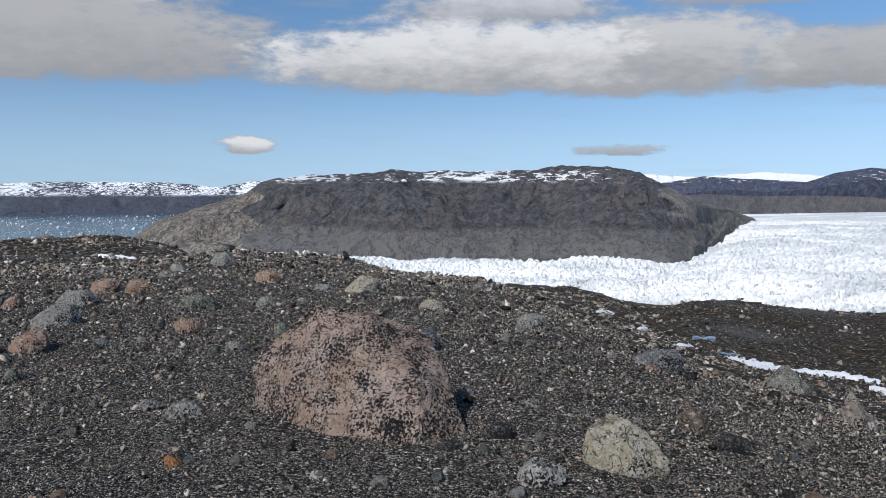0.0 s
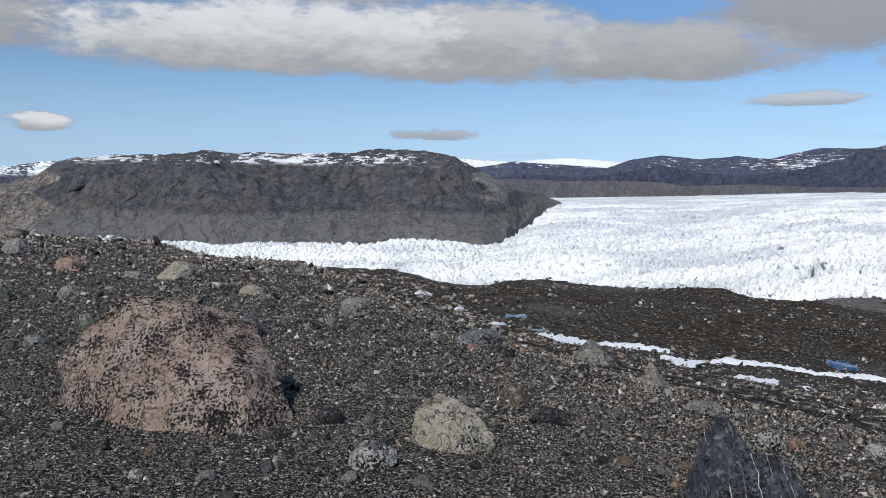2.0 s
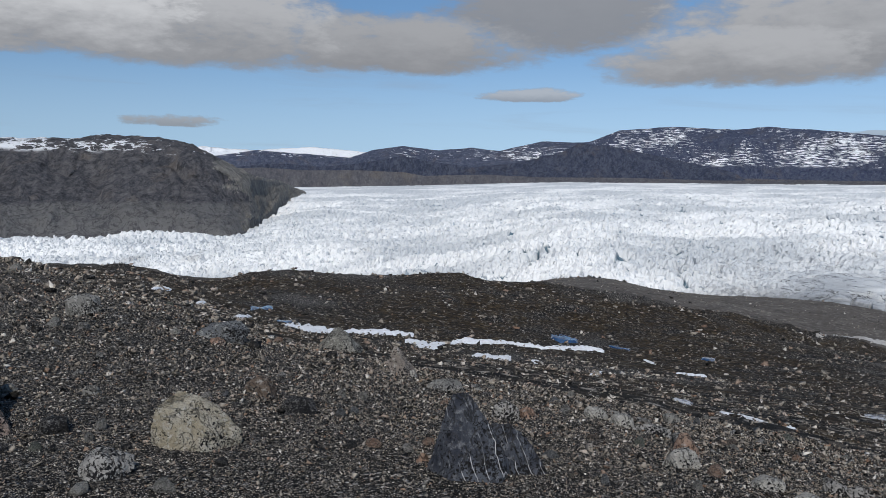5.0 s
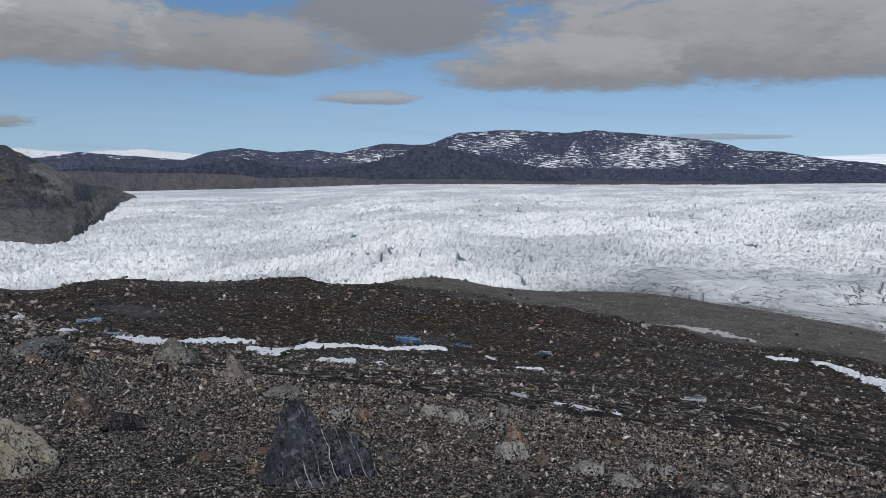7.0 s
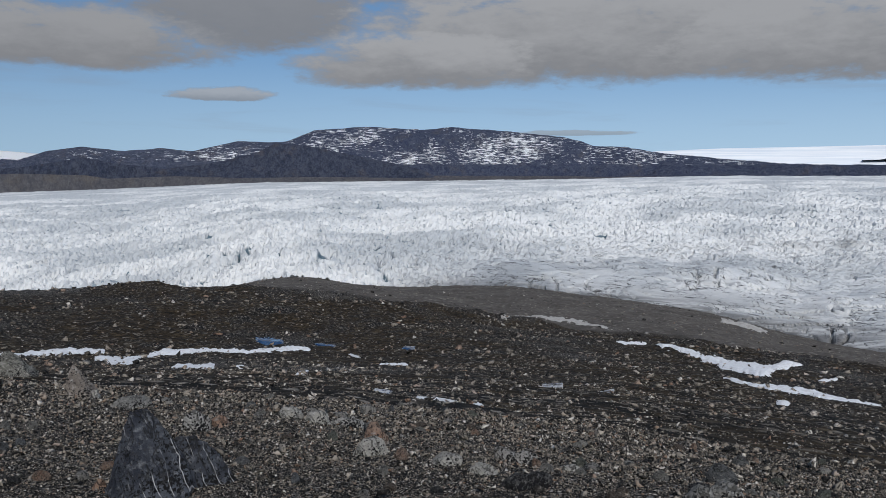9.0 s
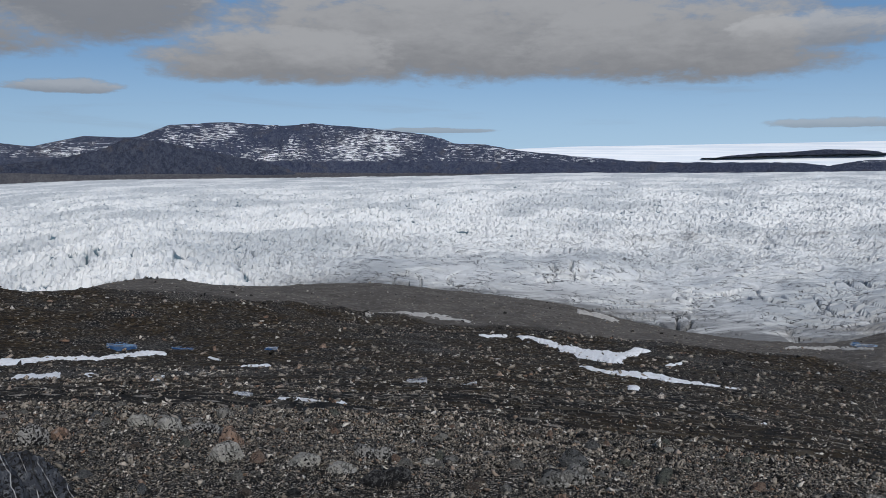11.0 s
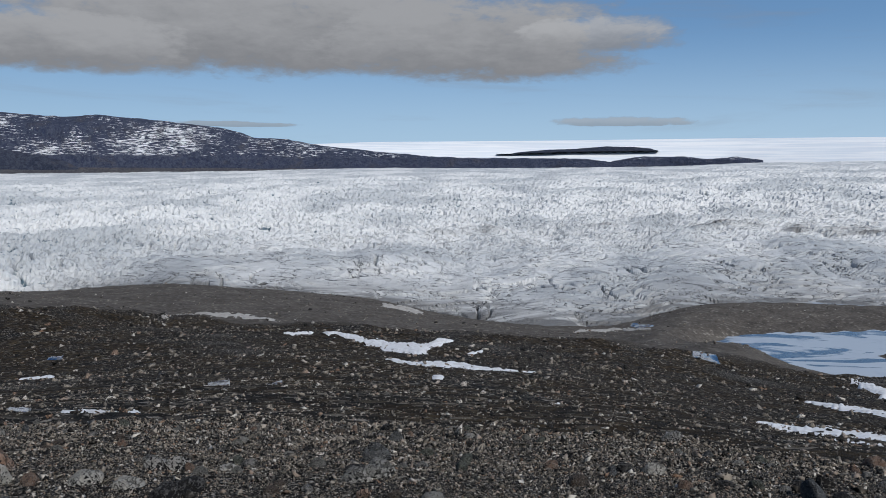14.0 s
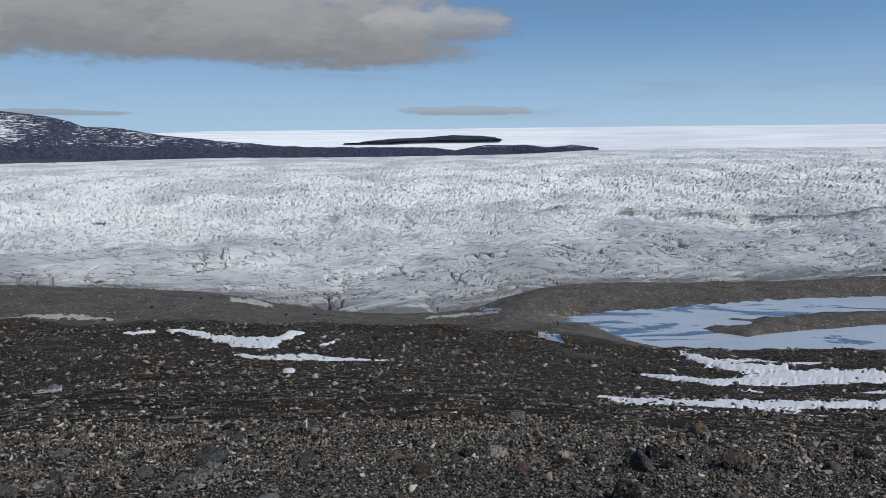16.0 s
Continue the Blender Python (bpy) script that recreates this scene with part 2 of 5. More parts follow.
def rock_face(dark, light, rusty, snow_z, snow_soft, snow_amount, band_z=-1e4, band=(0.1, 0.1, 0.1), size=1.0, cracks=0.5, streak=(0.55, 2.2)):
    """Mountain rock: two tones, rusty patches, cracks, flecks of snow above a height, a paler scoured band below another."""
    def build(g, p):
        a = g.noise(p, 0.011 / size, 7.0, 0.66, 0.4)
        b = g.noise(g.scaled(p, 1, 1, 0.45), 0.055 / size, 7.0, 0.74, 0.5)
        c = g.noise(p, 0.0045 / size, 4.0, 0.6)
        d = g.noise(g.scaled(p, 1, 1, 0.6), 0.22 / size, 5.0, 0.75, 0.4)
        colour = g.mix(g.step(b, 0.38, 0.64), dark, light)
        colour = g.mix(g.step(a, 0.52, 0.68, 0.0, 0.7), colour, rusty)
        z = g.n("ShaderNodeSeparateXYZ")
        g.put(z.inputs[0], p)
        flat_z = z.outputs[2]
        z = g.math("ADD", flat_z, g.math("MULTIPLY", g.math("SUBTRACT", a, 0.5), 26.0))
        shelf = g.math("ADD", flat_z, g.math("MULTIPLY", g.math("SUBTRACT", c, 0.5), 22.0))
        low = g.step(shelf, band_z - 3, band_z + 7, 1.0, 0.0)
        colour = g.mix(g.math("MULTIPLY", low, g.step(b, 0.25, 0.6, 0.55, 1.0)), colour, band)
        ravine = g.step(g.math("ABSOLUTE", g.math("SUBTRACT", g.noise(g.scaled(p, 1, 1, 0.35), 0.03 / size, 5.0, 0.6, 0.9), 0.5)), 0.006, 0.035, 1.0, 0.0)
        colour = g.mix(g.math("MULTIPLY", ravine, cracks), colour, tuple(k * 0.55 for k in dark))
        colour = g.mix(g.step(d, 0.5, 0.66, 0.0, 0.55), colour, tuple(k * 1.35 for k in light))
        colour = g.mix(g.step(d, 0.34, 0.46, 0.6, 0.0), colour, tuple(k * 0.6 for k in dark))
        layers = g.noise(g.scaled(p, streak[0], streak[0], streak[1]), 0.075 / size, 6.0, 0.7, 0.5)
        drift = g.step(g.math("ADD", layers, g.math("MULTIPLY", g.math("SUBTRACT", c, 0.5), 0.5)), 0.66 - snow_amount, 0.685 - snow_amount)
        snow = g.math("MULTIPLY", drift, g.step(z, snow_z, snow_z + snow_soft))
        colour = g.mix(g.step(snow, 0.35, 0.65), colour, (0.85, 0.87, 0.9))
        return {"Base Color": colour, "Roughness": 0.9, "bump": (g.math("ADD", g.math("ADD", a, b), g.math("MULTIPLY", d, 0.3)), 22.0 * size)}
    return build


def build_stone(g, p):
    tint = g.n("ShaderNodeNewGeometry").outputs["Random Per Island"]
    colour = ramp(g, tint, (0.0, (0.007, 0.007, 0.007)), (0.22, (0.024, 0.022, 0.02)), (0.33, (0.165, 0.145, 0.122)),
                  (0.72, (0.30, 0.266, 0.222)), (0.85, (0.2, 0.125, 0.085)), (0.93, (0.52, 0.485, 0.435)))
    lichen = g.step(g.noise(p, 18.0, 4.0, 0.6), 0.525, 0.575)
    colour = g.mix(g.math("MULTIPLY", lichen, 0.9), colour, (0.01, 0.01, 0.011))
    colour = g.mix(g.step(g.noise(p, 55.0, 3.0, 0.6), 0.52, 0.7, 0.0, 0.4), colour, (0.3, 0.28, 0.25))
    return {"Base Color": colour, "Roughness": 0.9, "bump": (g.noise(p, 40.0, 5.0, 0.7), 0.01)}


def boulder_stone(base, second, lichen_amount, pale=(0.4, 0.39, 0.36), veins=0.0, scale=1.0):
    """Weathered boulder: mottled base, black lichen spots, pale lichen, and white veins where it has them."""
    def build(g, p):
        a = g.noise(p, 2.2 * scale, 6.0, 0.65, 0.3)
        b = g.noise(p, 14.0 * scale, 6.0, 0.7)
        colour = g.mix(g.step(a, 0.35, 0.66), base, second)
        colour = g.mix(g.step(b, 0.5, 0.68, 0.0, 0.65), colour, pale)
        colour = g.mix(g.step(g.noise(p, 30.0 * scale, 4.0, 0.7), 0.54, 0.64, 0.0, 0.5), colour, (0.05, 0.047, 0.045))
        spots = g.n("ShaderNodeTexNoise")
        g.put(spots.inputs["Vector"], p)
        for key, v in (("Scale", 36.0 * scale), ("Detail", 4.0), ("Roughness", 0.62), ("Distortion", 0.5)):
            spots.inputs[key].default_value = v
        where = g.math("ADD", spots.outputs[0], g.math("MULTIPLY", g.math("SUBTRACT", g.noise(p, 2.8 * scale, 3.0), 0.5), 0.6))
        black = g.step(where, 0.66 - lichen_amount, 0.69 - lichen_amount)
        colour = g.mix(black, colour, (0.012, 0.012, 0.013))
        if veins:
            wave = g.n("ShaderNodeTexWave")
            wave.bands_direction = "X"
            parts = g.n("ShaderNodeSeparateXYZ")
            g.put(parts.inputs[0], p)
            tilted = g.n("ShaderNodeCombineXYZ")
            g.put(tilted.inputs[0], g.math("ADD", parts.outputs[0], g.math("MULTIPLY", parts.outputs[2], 0.45)))
            g.put(tilted.inputs[1], parts.outputs[1]), g.put(tilted.inputs[2], parts.outputs[2])
            g.put(wave.inputs["Vector"], tilted.outputs[0])
            for key, v in (("Scale", 4.6), ("Distortion", 3.0), ("Detail", 4.0), ("Detail Scale", 1.6)):
                wave.inputs[key].default_value = v
            line = g.math("MULTIPLY", g.step(wave.outputs["Fac"], 0.982, 0.997), g.step(g.noise(p, 5.0, 3.0), 0.46, 0.56))
            colour = g.mix(g.math("MULTIPLY", line, veins), colour, (0.62, 0.62, 0.62))
        height = g.math("ADD", g.math("ADD", g.math("MULTIPLY", a, 0.7), g.math("MULTIPLY", b, 0.35)), g.math("MULTIPLY", g.noise(p, 60.0 * scale, 4.0, 0.7), 0.09))
        cleft = g.step(g.math("ABSOLUTE", g.math("SUBTRACT", g.noise(p, 3.2 * scale, 4.0, 0.55, 0.8), 0.5)), 0.004, 0.02)
        colour = g.mix(g.math("MULTIPLY", g.math("SUBTRACT", 1.0, cleft), 0.65), colour, (0.02, 0.019, 0.018))
        return {"Base Color": colour, "Roughness": 0.88, "bump": (g.math("ADD", height, g.math("MULTIPLY", cleft, 0.12)), 0.13)}
    return build


def water_of(deep, roughness=0.06, wave=1.2, height=0.02):
    def build(g, p):
        n = g.noise(p, wave, 4.0, 0.6)
        return {"Base Color": deep, "Specular IOR Level": 0.5, "Roughness": roughness, "bump": (n, height)}
    return build


GROUND = material("gravel ground", build_ground)
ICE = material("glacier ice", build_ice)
SNOW = material("old snow", build_snow)


def build_silty(g, p):
    n = g.noise(p, 0.25, 6.0, 0.65)
    return {"Base Color": g.mix(g.step(n, 0.35, 0.7), (0.42, 0.40, 0.37), (0.27, 0.255, 0.235)), "Roughness": 0.7, "bump": (n, 0.2)}


def build_inland(g, p):
    n = g.noise(g.scaled(p, 0.004, 0.0015, 0.09), 1.0, 6.0, 0.6, 0.3)
    return {"Base Color": g.mix(g.step(n, 0.38, 0.62), (0.70, 0.75, 0.80), (0.86, 0.875, 0.885)), "Roughness": 0.6, "bump": (n, 1.0)}


SILTY = material("silty snow", build_silty)
INLAND = material("inland ice", build_inland)
STONE = material("loose stones", build_stone)
# a slight blue in these rock tones stands for haze
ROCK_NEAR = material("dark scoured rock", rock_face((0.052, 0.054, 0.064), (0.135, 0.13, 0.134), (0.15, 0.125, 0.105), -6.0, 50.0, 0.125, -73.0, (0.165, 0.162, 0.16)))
# light granite; the sun on this left-turned face is painted in as well
ROCK_CLIFF = material("pale cliff rock with painted sun", rock_face((0.07, 0.064, 0.06), (0.33, 0.295, 0.26), (0.23, 0.18, 0.14), 500.0, 5.0, 0.0, size=0.7, cracks=0.85))
# pale rock, brightened further to stand in for sun on a turned-away face
ROCK_SPUR = material("pale olive slope rock with painted sun", rock_face((0.125, 0.122, 0.116), (0.28, 0.265, 0.24), (0.3, 0.265, 0.2), 500.0, 5.0, 0.0, cracks=0.35))
# distance haze painted in: far, foothill, plateau and snowy rock get a blue tint
ROCK_FAR = material("far rock tinted haze blue", rock_face((0.045, 0.056, 0.095), (0.105, 0.118, 0.16), (0.105, 0.094, 0.102), 10.0, 60.0, 0.06, -62.0, (0.10, 0.10, 0.105), 1.2, streak=(0.4, 3.2)))
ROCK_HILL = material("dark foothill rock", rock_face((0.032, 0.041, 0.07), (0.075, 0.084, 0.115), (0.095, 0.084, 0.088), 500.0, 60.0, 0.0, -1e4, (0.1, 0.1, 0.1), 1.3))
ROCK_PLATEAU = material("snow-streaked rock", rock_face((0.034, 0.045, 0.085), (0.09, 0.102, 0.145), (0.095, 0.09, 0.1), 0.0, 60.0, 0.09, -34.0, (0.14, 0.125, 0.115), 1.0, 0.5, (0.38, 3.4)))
ROCK_TERRACE = material("grey far moraine", rock_face((0.085, 0.085, 0.098), (0.13, 0.127, 0.135), (0.15, 0.132, 0.118), 500.0, 60.0, 0.0, -1e4, (0.1, 0.1, 0.1), 2.0, 0.15))
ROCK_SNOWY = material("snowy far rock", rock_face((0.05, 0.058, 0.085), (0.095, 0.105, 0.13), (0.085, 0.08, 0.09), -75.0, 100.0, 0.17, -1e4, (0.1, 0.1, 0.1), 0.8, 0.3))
SNOWFIELD = material("snowfield", rock_face((0.3, 0.33, 0.38), (0.45, 0.47, 0.5), (0.6, 0.62, 0.65), -900.0, 5.0, 0.32, -1e4, (0.1, 0.1, 0.1), 1.5, 0.2))
FJORD = material("fjord water", water_of((0.045, 0.10, 0.14), 0.25, 0.02, 1.0))


def build_lake(g, p):
    n = g.noise(g.scaled(p, 1.6, 0.6, 1), 0.022, 6.0, 0.6, 0.8)
    colour = g.mix(g.step(n, 0.39, 0.43), (0.07, 0.115, 0.175), (0.40, 0.43, 0.465))
    colour = g.mix(g.step(g.noise(p, 0.05, 5.0, 0.6), 0.5, 0.7, 0.0, 0.5), colour, (0.3, 0.335, 0.38))
    return {"Base Color": colour, "Specular IOR Level": 0.5, "Roughness": 0.25, "bump": (n, 0.1)}


LAKE = material("lake ice", build_lake)
POND = material("pond water", water_of((0.01, 0.03, 0.08), 0.08, 2.0, 0.01))

# ---- the lie of the land: polar about the viewpoint, azimuth in degrees clockwise from +y ----
EYE = 1.62                     # the eye above the ground


def lattice(ix, iy, iz):
    """A repeatable random number in 0..1 for each whole-number place."""
    h = (ix.astype(np.int64) * 374761393 + iy.astype(np.int64) * 668265263 + iz * 2147483647) & 0x7FFFFFFF
    h = ((h ^ (h >> 13)) * 1274126177) & 0x7FFFFFFF
    h = ((h ^ (h >> 16)) * 1103515245) & 0x7FFFFFFF
    return ((h ^ (h >> 15)) & 0xFFFFFF) / float(0x1000000)


def ripple(x, y, seed=0):
    """Smooth noise in -1..1 with waves about one unit long."""
    ix, iy = np.floor(x), np.floor(y)
    fx, fy = x - ix, y - iy
    u, v = fx * fx * fx * (fx * (fx * 6 - 15) + 10), fy * fy * fy * (fy * (fy * 6 - 15) + 10)

    def corner(dx, dy):
        a = lattice(ix + dx, iy + dy, seed) * 2 * np.pi
        return np.cos(a) * (fx - dx) + np.sin(a) * (fy - dy)
    low = corner(0, 0) * (1 - u) + corner(1, 0) * u
    high = corner(0, 1) * (1 - u) + corner(1, 1) * u
    return (low * (1 - v) + high * v) * 1.5


def rough(x, y, octaves=5, gain=0.5, seed=0):
    total, size = 0.0, 1.0
    for i in range(octaves):
        total = total + size * ripple(x * 2 ** i + 17.3 * i, y * 2 ** i - 9.1 * i, seed + i)
        size *= gain
    return total


def along(az, knots, column):
    """A value that runs smoothly between knots (azimuth, ...)."""
    k = np.array(knots, float)
    s = np.zeros_like(np.asarray(az, float))
    for off in (-1.2, -0.6, 0.0, 0.6, 1.2):
        s = s + np.interp(np.asarray(az, float) + off, k[:, 0], k[:, column])
    return s / 5


# azimuth, distance, elevation in degrees of the lines that shape the ground
SHOULDER = ((-60, 22, -4.6), (-29, 20, -4.9), (-20, 20, -5.0), (-15, 24, -4.1), (-11, 24, -4.6), (-7, 24, -4.9), (-3, 22, -5.85), (2, 20, -6.25),
            (5, 18, -7.1), (8.6, 15, -8.6), (12.4, 13, -9.8), (17, 12, -11.6), (21.5, 11, -13.0), (27.5, 10.5, -14.4), (33, 10, -15.0), (38, 10, -15.6), (47, 9.5, -16.8),
            (60, 9, -18), (72, 8.5, -18.8), (85, 8.3, -19.0), (100, 8.3, -19.0), (115, 8.3, -18.5), (150, 8, -18))
GULLY = ((-60, 45, -4.4), (-29, 45, -4.3), (-20, 45, -4.5), (-16, 40, -5), (-12, 40, -6), (-3, 40, -8), (5, 45, -8.3), (10, 60, -8.7), (14, 75, -9.6),
         (18, 85, -10.8), (25, 92, -12.0), (33, 97, -12.6), (41, 100, -12.9), (50, 95, -13.4), (60, 90, -13.6), (70, 85, -13.9), (80, 80, -14.6),
         (90, 70, -15.6), (98, 62, -16.6), (110, 60, -16.2), (115, 60, -15.8), (150, 60, -15))
HILL = ((-60, 95, -3.2), (-29, 95, -3.13), (-22, 90, -2.92), (-18, 80, -3.75), (-15, 70, -6), (-10, 80, -7.5), (0, 120, -7.5), (5.4, 160, -6.93),
        (10.9, 170, -7.15), (14.7, 190, -8.05), (18, 180, -7.6), (23, 185, -7.9), (30, 190, -7.75), (37, 195, -8.0), (42.5, 195, -8.5),
        (46.4, 200, -9.0), (50.4, 200, -9.7), (54.3, 205, -10.3), (58, 205, -10.7), (62, 205, -11.2), (70, 205, -11.65), (80, 205, -12.0),
        (86, 205, -12.3), (92, 205, -12.7), (100, 205, -13.5), (106, 205, -13.2), (115, 205, -12.2), (150, 205, -11))
MARGIN = ((-60, 620, -11), (0, 680, -9.9), (30, 640, -9.0), (35, 625, -8.5), (37, 620, -7.95), (39.3, 620, -7.47), (42, 620, -7.38), (45, 630, -8.0),
          (48.4, 640, -8.25), (53.6, 640, -8.1), (57, 630, -8.15), (61, 620, -8.6), (65, 610, -8.95), (70, 600, -9.5), (73.5, 580, -10.3),
          (78, 560, -11.05), (83, 545, -11.25), (87, 550, -11.1), (89.5, 575, -10.3), (91, 600, -9.7), (94, 640, -9.1), (98, 665, -8.86),
          (102, 680, -8.72), (109, 700, -8.23), (114, 725, -7.54), (150, 730, -7))
LAKE_Z = -104.0
SHORE_NEAR = ((93.8, -11.45), (96.5, -11.94), (98.5, -12.9), (101.9, -13.27), (105.6, -13.15), (114.6, -12.19), (150, -11))
SHORE_FAR = ((93.8, -11.34), (96.1, -11.07), (100, -10.64), (103.3, -10.24), (105.5, -9.84), (110.6, -9.24), (114.4, -8.8), (150, -8.5))


def elevation_table(az):
    """For each azimuth the distances and elevations of the lines, near to far."""
    one = np.ones_like(az)
    sh, gu, hi, ma = ([along(az, t, 1), along(az, t, 2)] for t in (SHOULDER, GULLY, HILL, MARGIN))
    near = np.interp(az, (20, 40, 60, 85), (-17.9, -19.0, -20.2, -21.2))
    wet = np.clip((az - 89.5) / 6, 0, 1) ** 1.5                      # where the lake lies
    n_el, f_el = along(az, SHORE_NEAR, 1), along(az, SHORE_FAR, 1)
    n_r, f_r = -LAKE_Z / np.tan(np.radians(-n_el)), -LAKE_Z / np.tan(np.radians(-f_el))
    foot_r = 360 * (1 - wet) + n_r * wet
    foot_el = (hi[1] * 0.75 + ma[1] * 0.25 - 0.25) * (1 - wet) + n_el * wet
    back_r = 520 * (1 - wet) + f_r * wet
    back_el = (hi[1] * 0.25 + ma[1] * 0.75) * (1 - wet) + f_el * wet
    mid_r = (foot_r + back_r) / 2
    mid_el = (foot_el + back_el) / 2 * (1 - wet) + np.degrees(np.arctan((LAKE_Z - 5) / mid_r)) * wet
    over_r, over_el = ma[0] * 1.25, ma[1] - 1.6                  # under the ice
    rows_r = [0.3 * one, 1.0 * one, 2.5 * one, 5.0 * one, sh[0], gu[0], hi[0], foot_r, mid_r, back_r, ma[0], over_r, 1600 * one, 5200 * one]
    rows_e = [np.degrees(np.arctan(-EYE / 0.3)) * one, np.degrees(np.arctan(-EYE / 1.0)) * one, np.degrees(np.arctan(-EYE / 2.5)) * one, near, sh[1], gu[1], hi[1],
              foot_el, mid_el, back_el, ma[1], over_el, np.degrees(np.arctan(-165 / 1600)) * one, np.degrees(np.arctan(-200 / 5200)) * one]
    return np.array(rows_r), np.array(rows_e)


def monotone(x, y, q):
    """Monotone cubic curves through (x, y), one curve a column, at q."""
    h, d = np.diff(x, axis=0), np.diff(y, axis=0) / np.diff(x, axis=0)
    m = np.zeros_like(y)
    m[0], m[-1] = d[0], d[-1]
    same = d[:-1] * d[1:] > 0
    w1, w2 = 2 * h[1:] + h[:-1], h[1:] + 2 * h[:-1]
    with np.errstate(divide="ignore", invalid="ignore"):
        m[1:-1] = np.where(same, (w1 + w2) / (w1 / d[:-1] + w2 / d[1:]), 0)
    out = np.zeros_like(q)
    for k in range(len(x) - 1):
        inside = (q >= x[k]) & ((q < x[k + 1]) | (k == len(x) - 2))
        t = (q - x[k]) / h[k]
        v = (2 * t ** 3 - 3 * t ** 2 + 1) * y[k] + (t ** 3 - 2 * t ** 2 + t) * h[k] * m[k] + (3 * t ** 2 - 2 * t ** 3) * y[k + 1] + (t ** 3 - t ** 2) * h[k] * m[k + 1]
        out = np.where(inside, v, out)
    return out


def ground_z(az, r, smooth=False):
    """Height of the ground; az and r are arrays of one shape (2-D: distance by azimuth, or 1-D pairs)."""
    az, r = np.asarray(az, float), np.asarray(r, float)
    shape = np.broadcast(az, r).shape
    az, r = np.broadcast_to(az, shape).ravel(), np.broadcast_to(r, shape).ravel()
    out = np.empty(len(r))
    for i in range(0, len(r), 60000):
        a, q = az[i:i + 60000], r[i:i + 60000]
        rows_r, rows_e = elevation_table(a)
        el = monotone(np.log(rows_r), rows_e, np.log(np.maximum(q, 0.3)))
        z = np.where(q < 1.0, -EYE, q * np.tan(np.radians(el)))
        x, y = q * np.sin(np.radians(a)), q * np.cos(np.radians(a))
        swell = np.clip(q / 4 - 0.6, 0, 1) * (not smooth)
        z = z + swell * (0.07 * np.clip(1.5 - q / 25, 0, 1) * rough(x / 1.6, y / 1.6, 4, 0.55, 3) + np.clip((q - 105) / 80, 0, 1) * 1.6 * rough(x / 26, y / 26, 5, 0.5, 9) * np.clip(1.6 - q / 400, 0.25, 1)
                         + np.clip(q / 30, 0, 1) * 0.18 * rough(x / 7, y / 7, 4, 0.5, 21) + np.clip((q - 100) / 70, 0, 1) * 0.5 * rough(x / 9, y / 16, 4, 0.6, 25))
        lake = (a > 94.4) & (q > rows_r[7]) & (q < rows_r[9])
        main = 503 + 17 * np.clip(a - 106.5, 0, None) ** 0.75           # a spit that widens eastwards, and a bar off its tip
        broad = np.interp(a, (103, 104.5, 109, 112, 115, 120), (4, 14, 30, 32, 28, 28))
        spit = 4.6 * np.exp(-((q - main) / broad) ** 4) * np.clip((a - 102.6) / 1.6, 0, 1) + 3.6 * np.exp(-(((a - 105.8) / 2.0) ** 2 + ((q - 538) / 7) ** 2))
        bed = LAKE_Z - 2.6 + spit + 0.9 * rough(x / 24, y / 24, 3, 0.5, 78)
        out[i:i + 60000] = np.where(lake, np.maximum(np.minimum(z, LAKE_Z - 0.5), bed), z)
    return out.reshape(shape)


def on_ground(az, el):
    """The first place along a bearing where the ground stands at that elevation."""
    r = np.geomspace(2.2, 720, 2400)
    seen = np.degrees(np.arctan2(ground_z(np.full_like(r, az), r), r))
    hit = np.nonzero(seen >= el)[0]
    return float(r[hit[0]]) if len(hit) else 700.0


def spot(az, r, lift=0.0):
    a = radians(az)
    z = float(ground_z(np.array([az]), np.array([r]))[0])
    return Vector((r * math.sin(a), r * math.cos(a), z + lift))


def grid_mesh(name, xyz, mats, closed=False, smooth=True, values=()):
    """A sheet from a (rows, columns, 3) array; closed joins the last column to the first."""
    n, m = xyz.shape[:2]
    mesh = bpy.data.meshes.new(name)
    mesh.vertices.add(n * m)
    mesh.vertices.foreach_set("co", xyz.reshape(-1).astype(np.float32))
    i, j = np.meshgrid(np.arange(n - 1), np.arange(m if closed else m - 1), indexing="ij")
    k = (j + 1) % m
    quads = np.stack([i * m + j, i * m + k, (i + 1) * m + k, (i + 1) * m + j], -1).reshape(-1, 4)
    mesh.loops.add(quads.size)
    mesh.loops.foreach_set("vertex_index", quads.reshape(-1).astype(np.int32))
    mesh.polygons.add(len(quads))
    mesh.polygons.foreach_set("loop_start", np.arange(0, quads.size, 4, dtype=np.int32))
    mesh.polygons.foreach_set("use_smooth", np.full(len(quads), smooth))
    for key, v in values:
        mesh.attributes.new(key, "FLOAT", "POINT").data.foreach_set("value", v.reshape(-1).astype(np.float32))
    mesh.update(calc_edges=True)
    mesh.validate()
    for mat in mats:
        mesh.materials.append(mat)
    return mesh


def polar(az, r, z):
    a = np.radians(az)
    return np.stack([r * np.sin(a), r * np.cos(a), z], -1)


def bump_at(v, centre, half):
    return np.exp(-((v - centre) / half) ** 2)


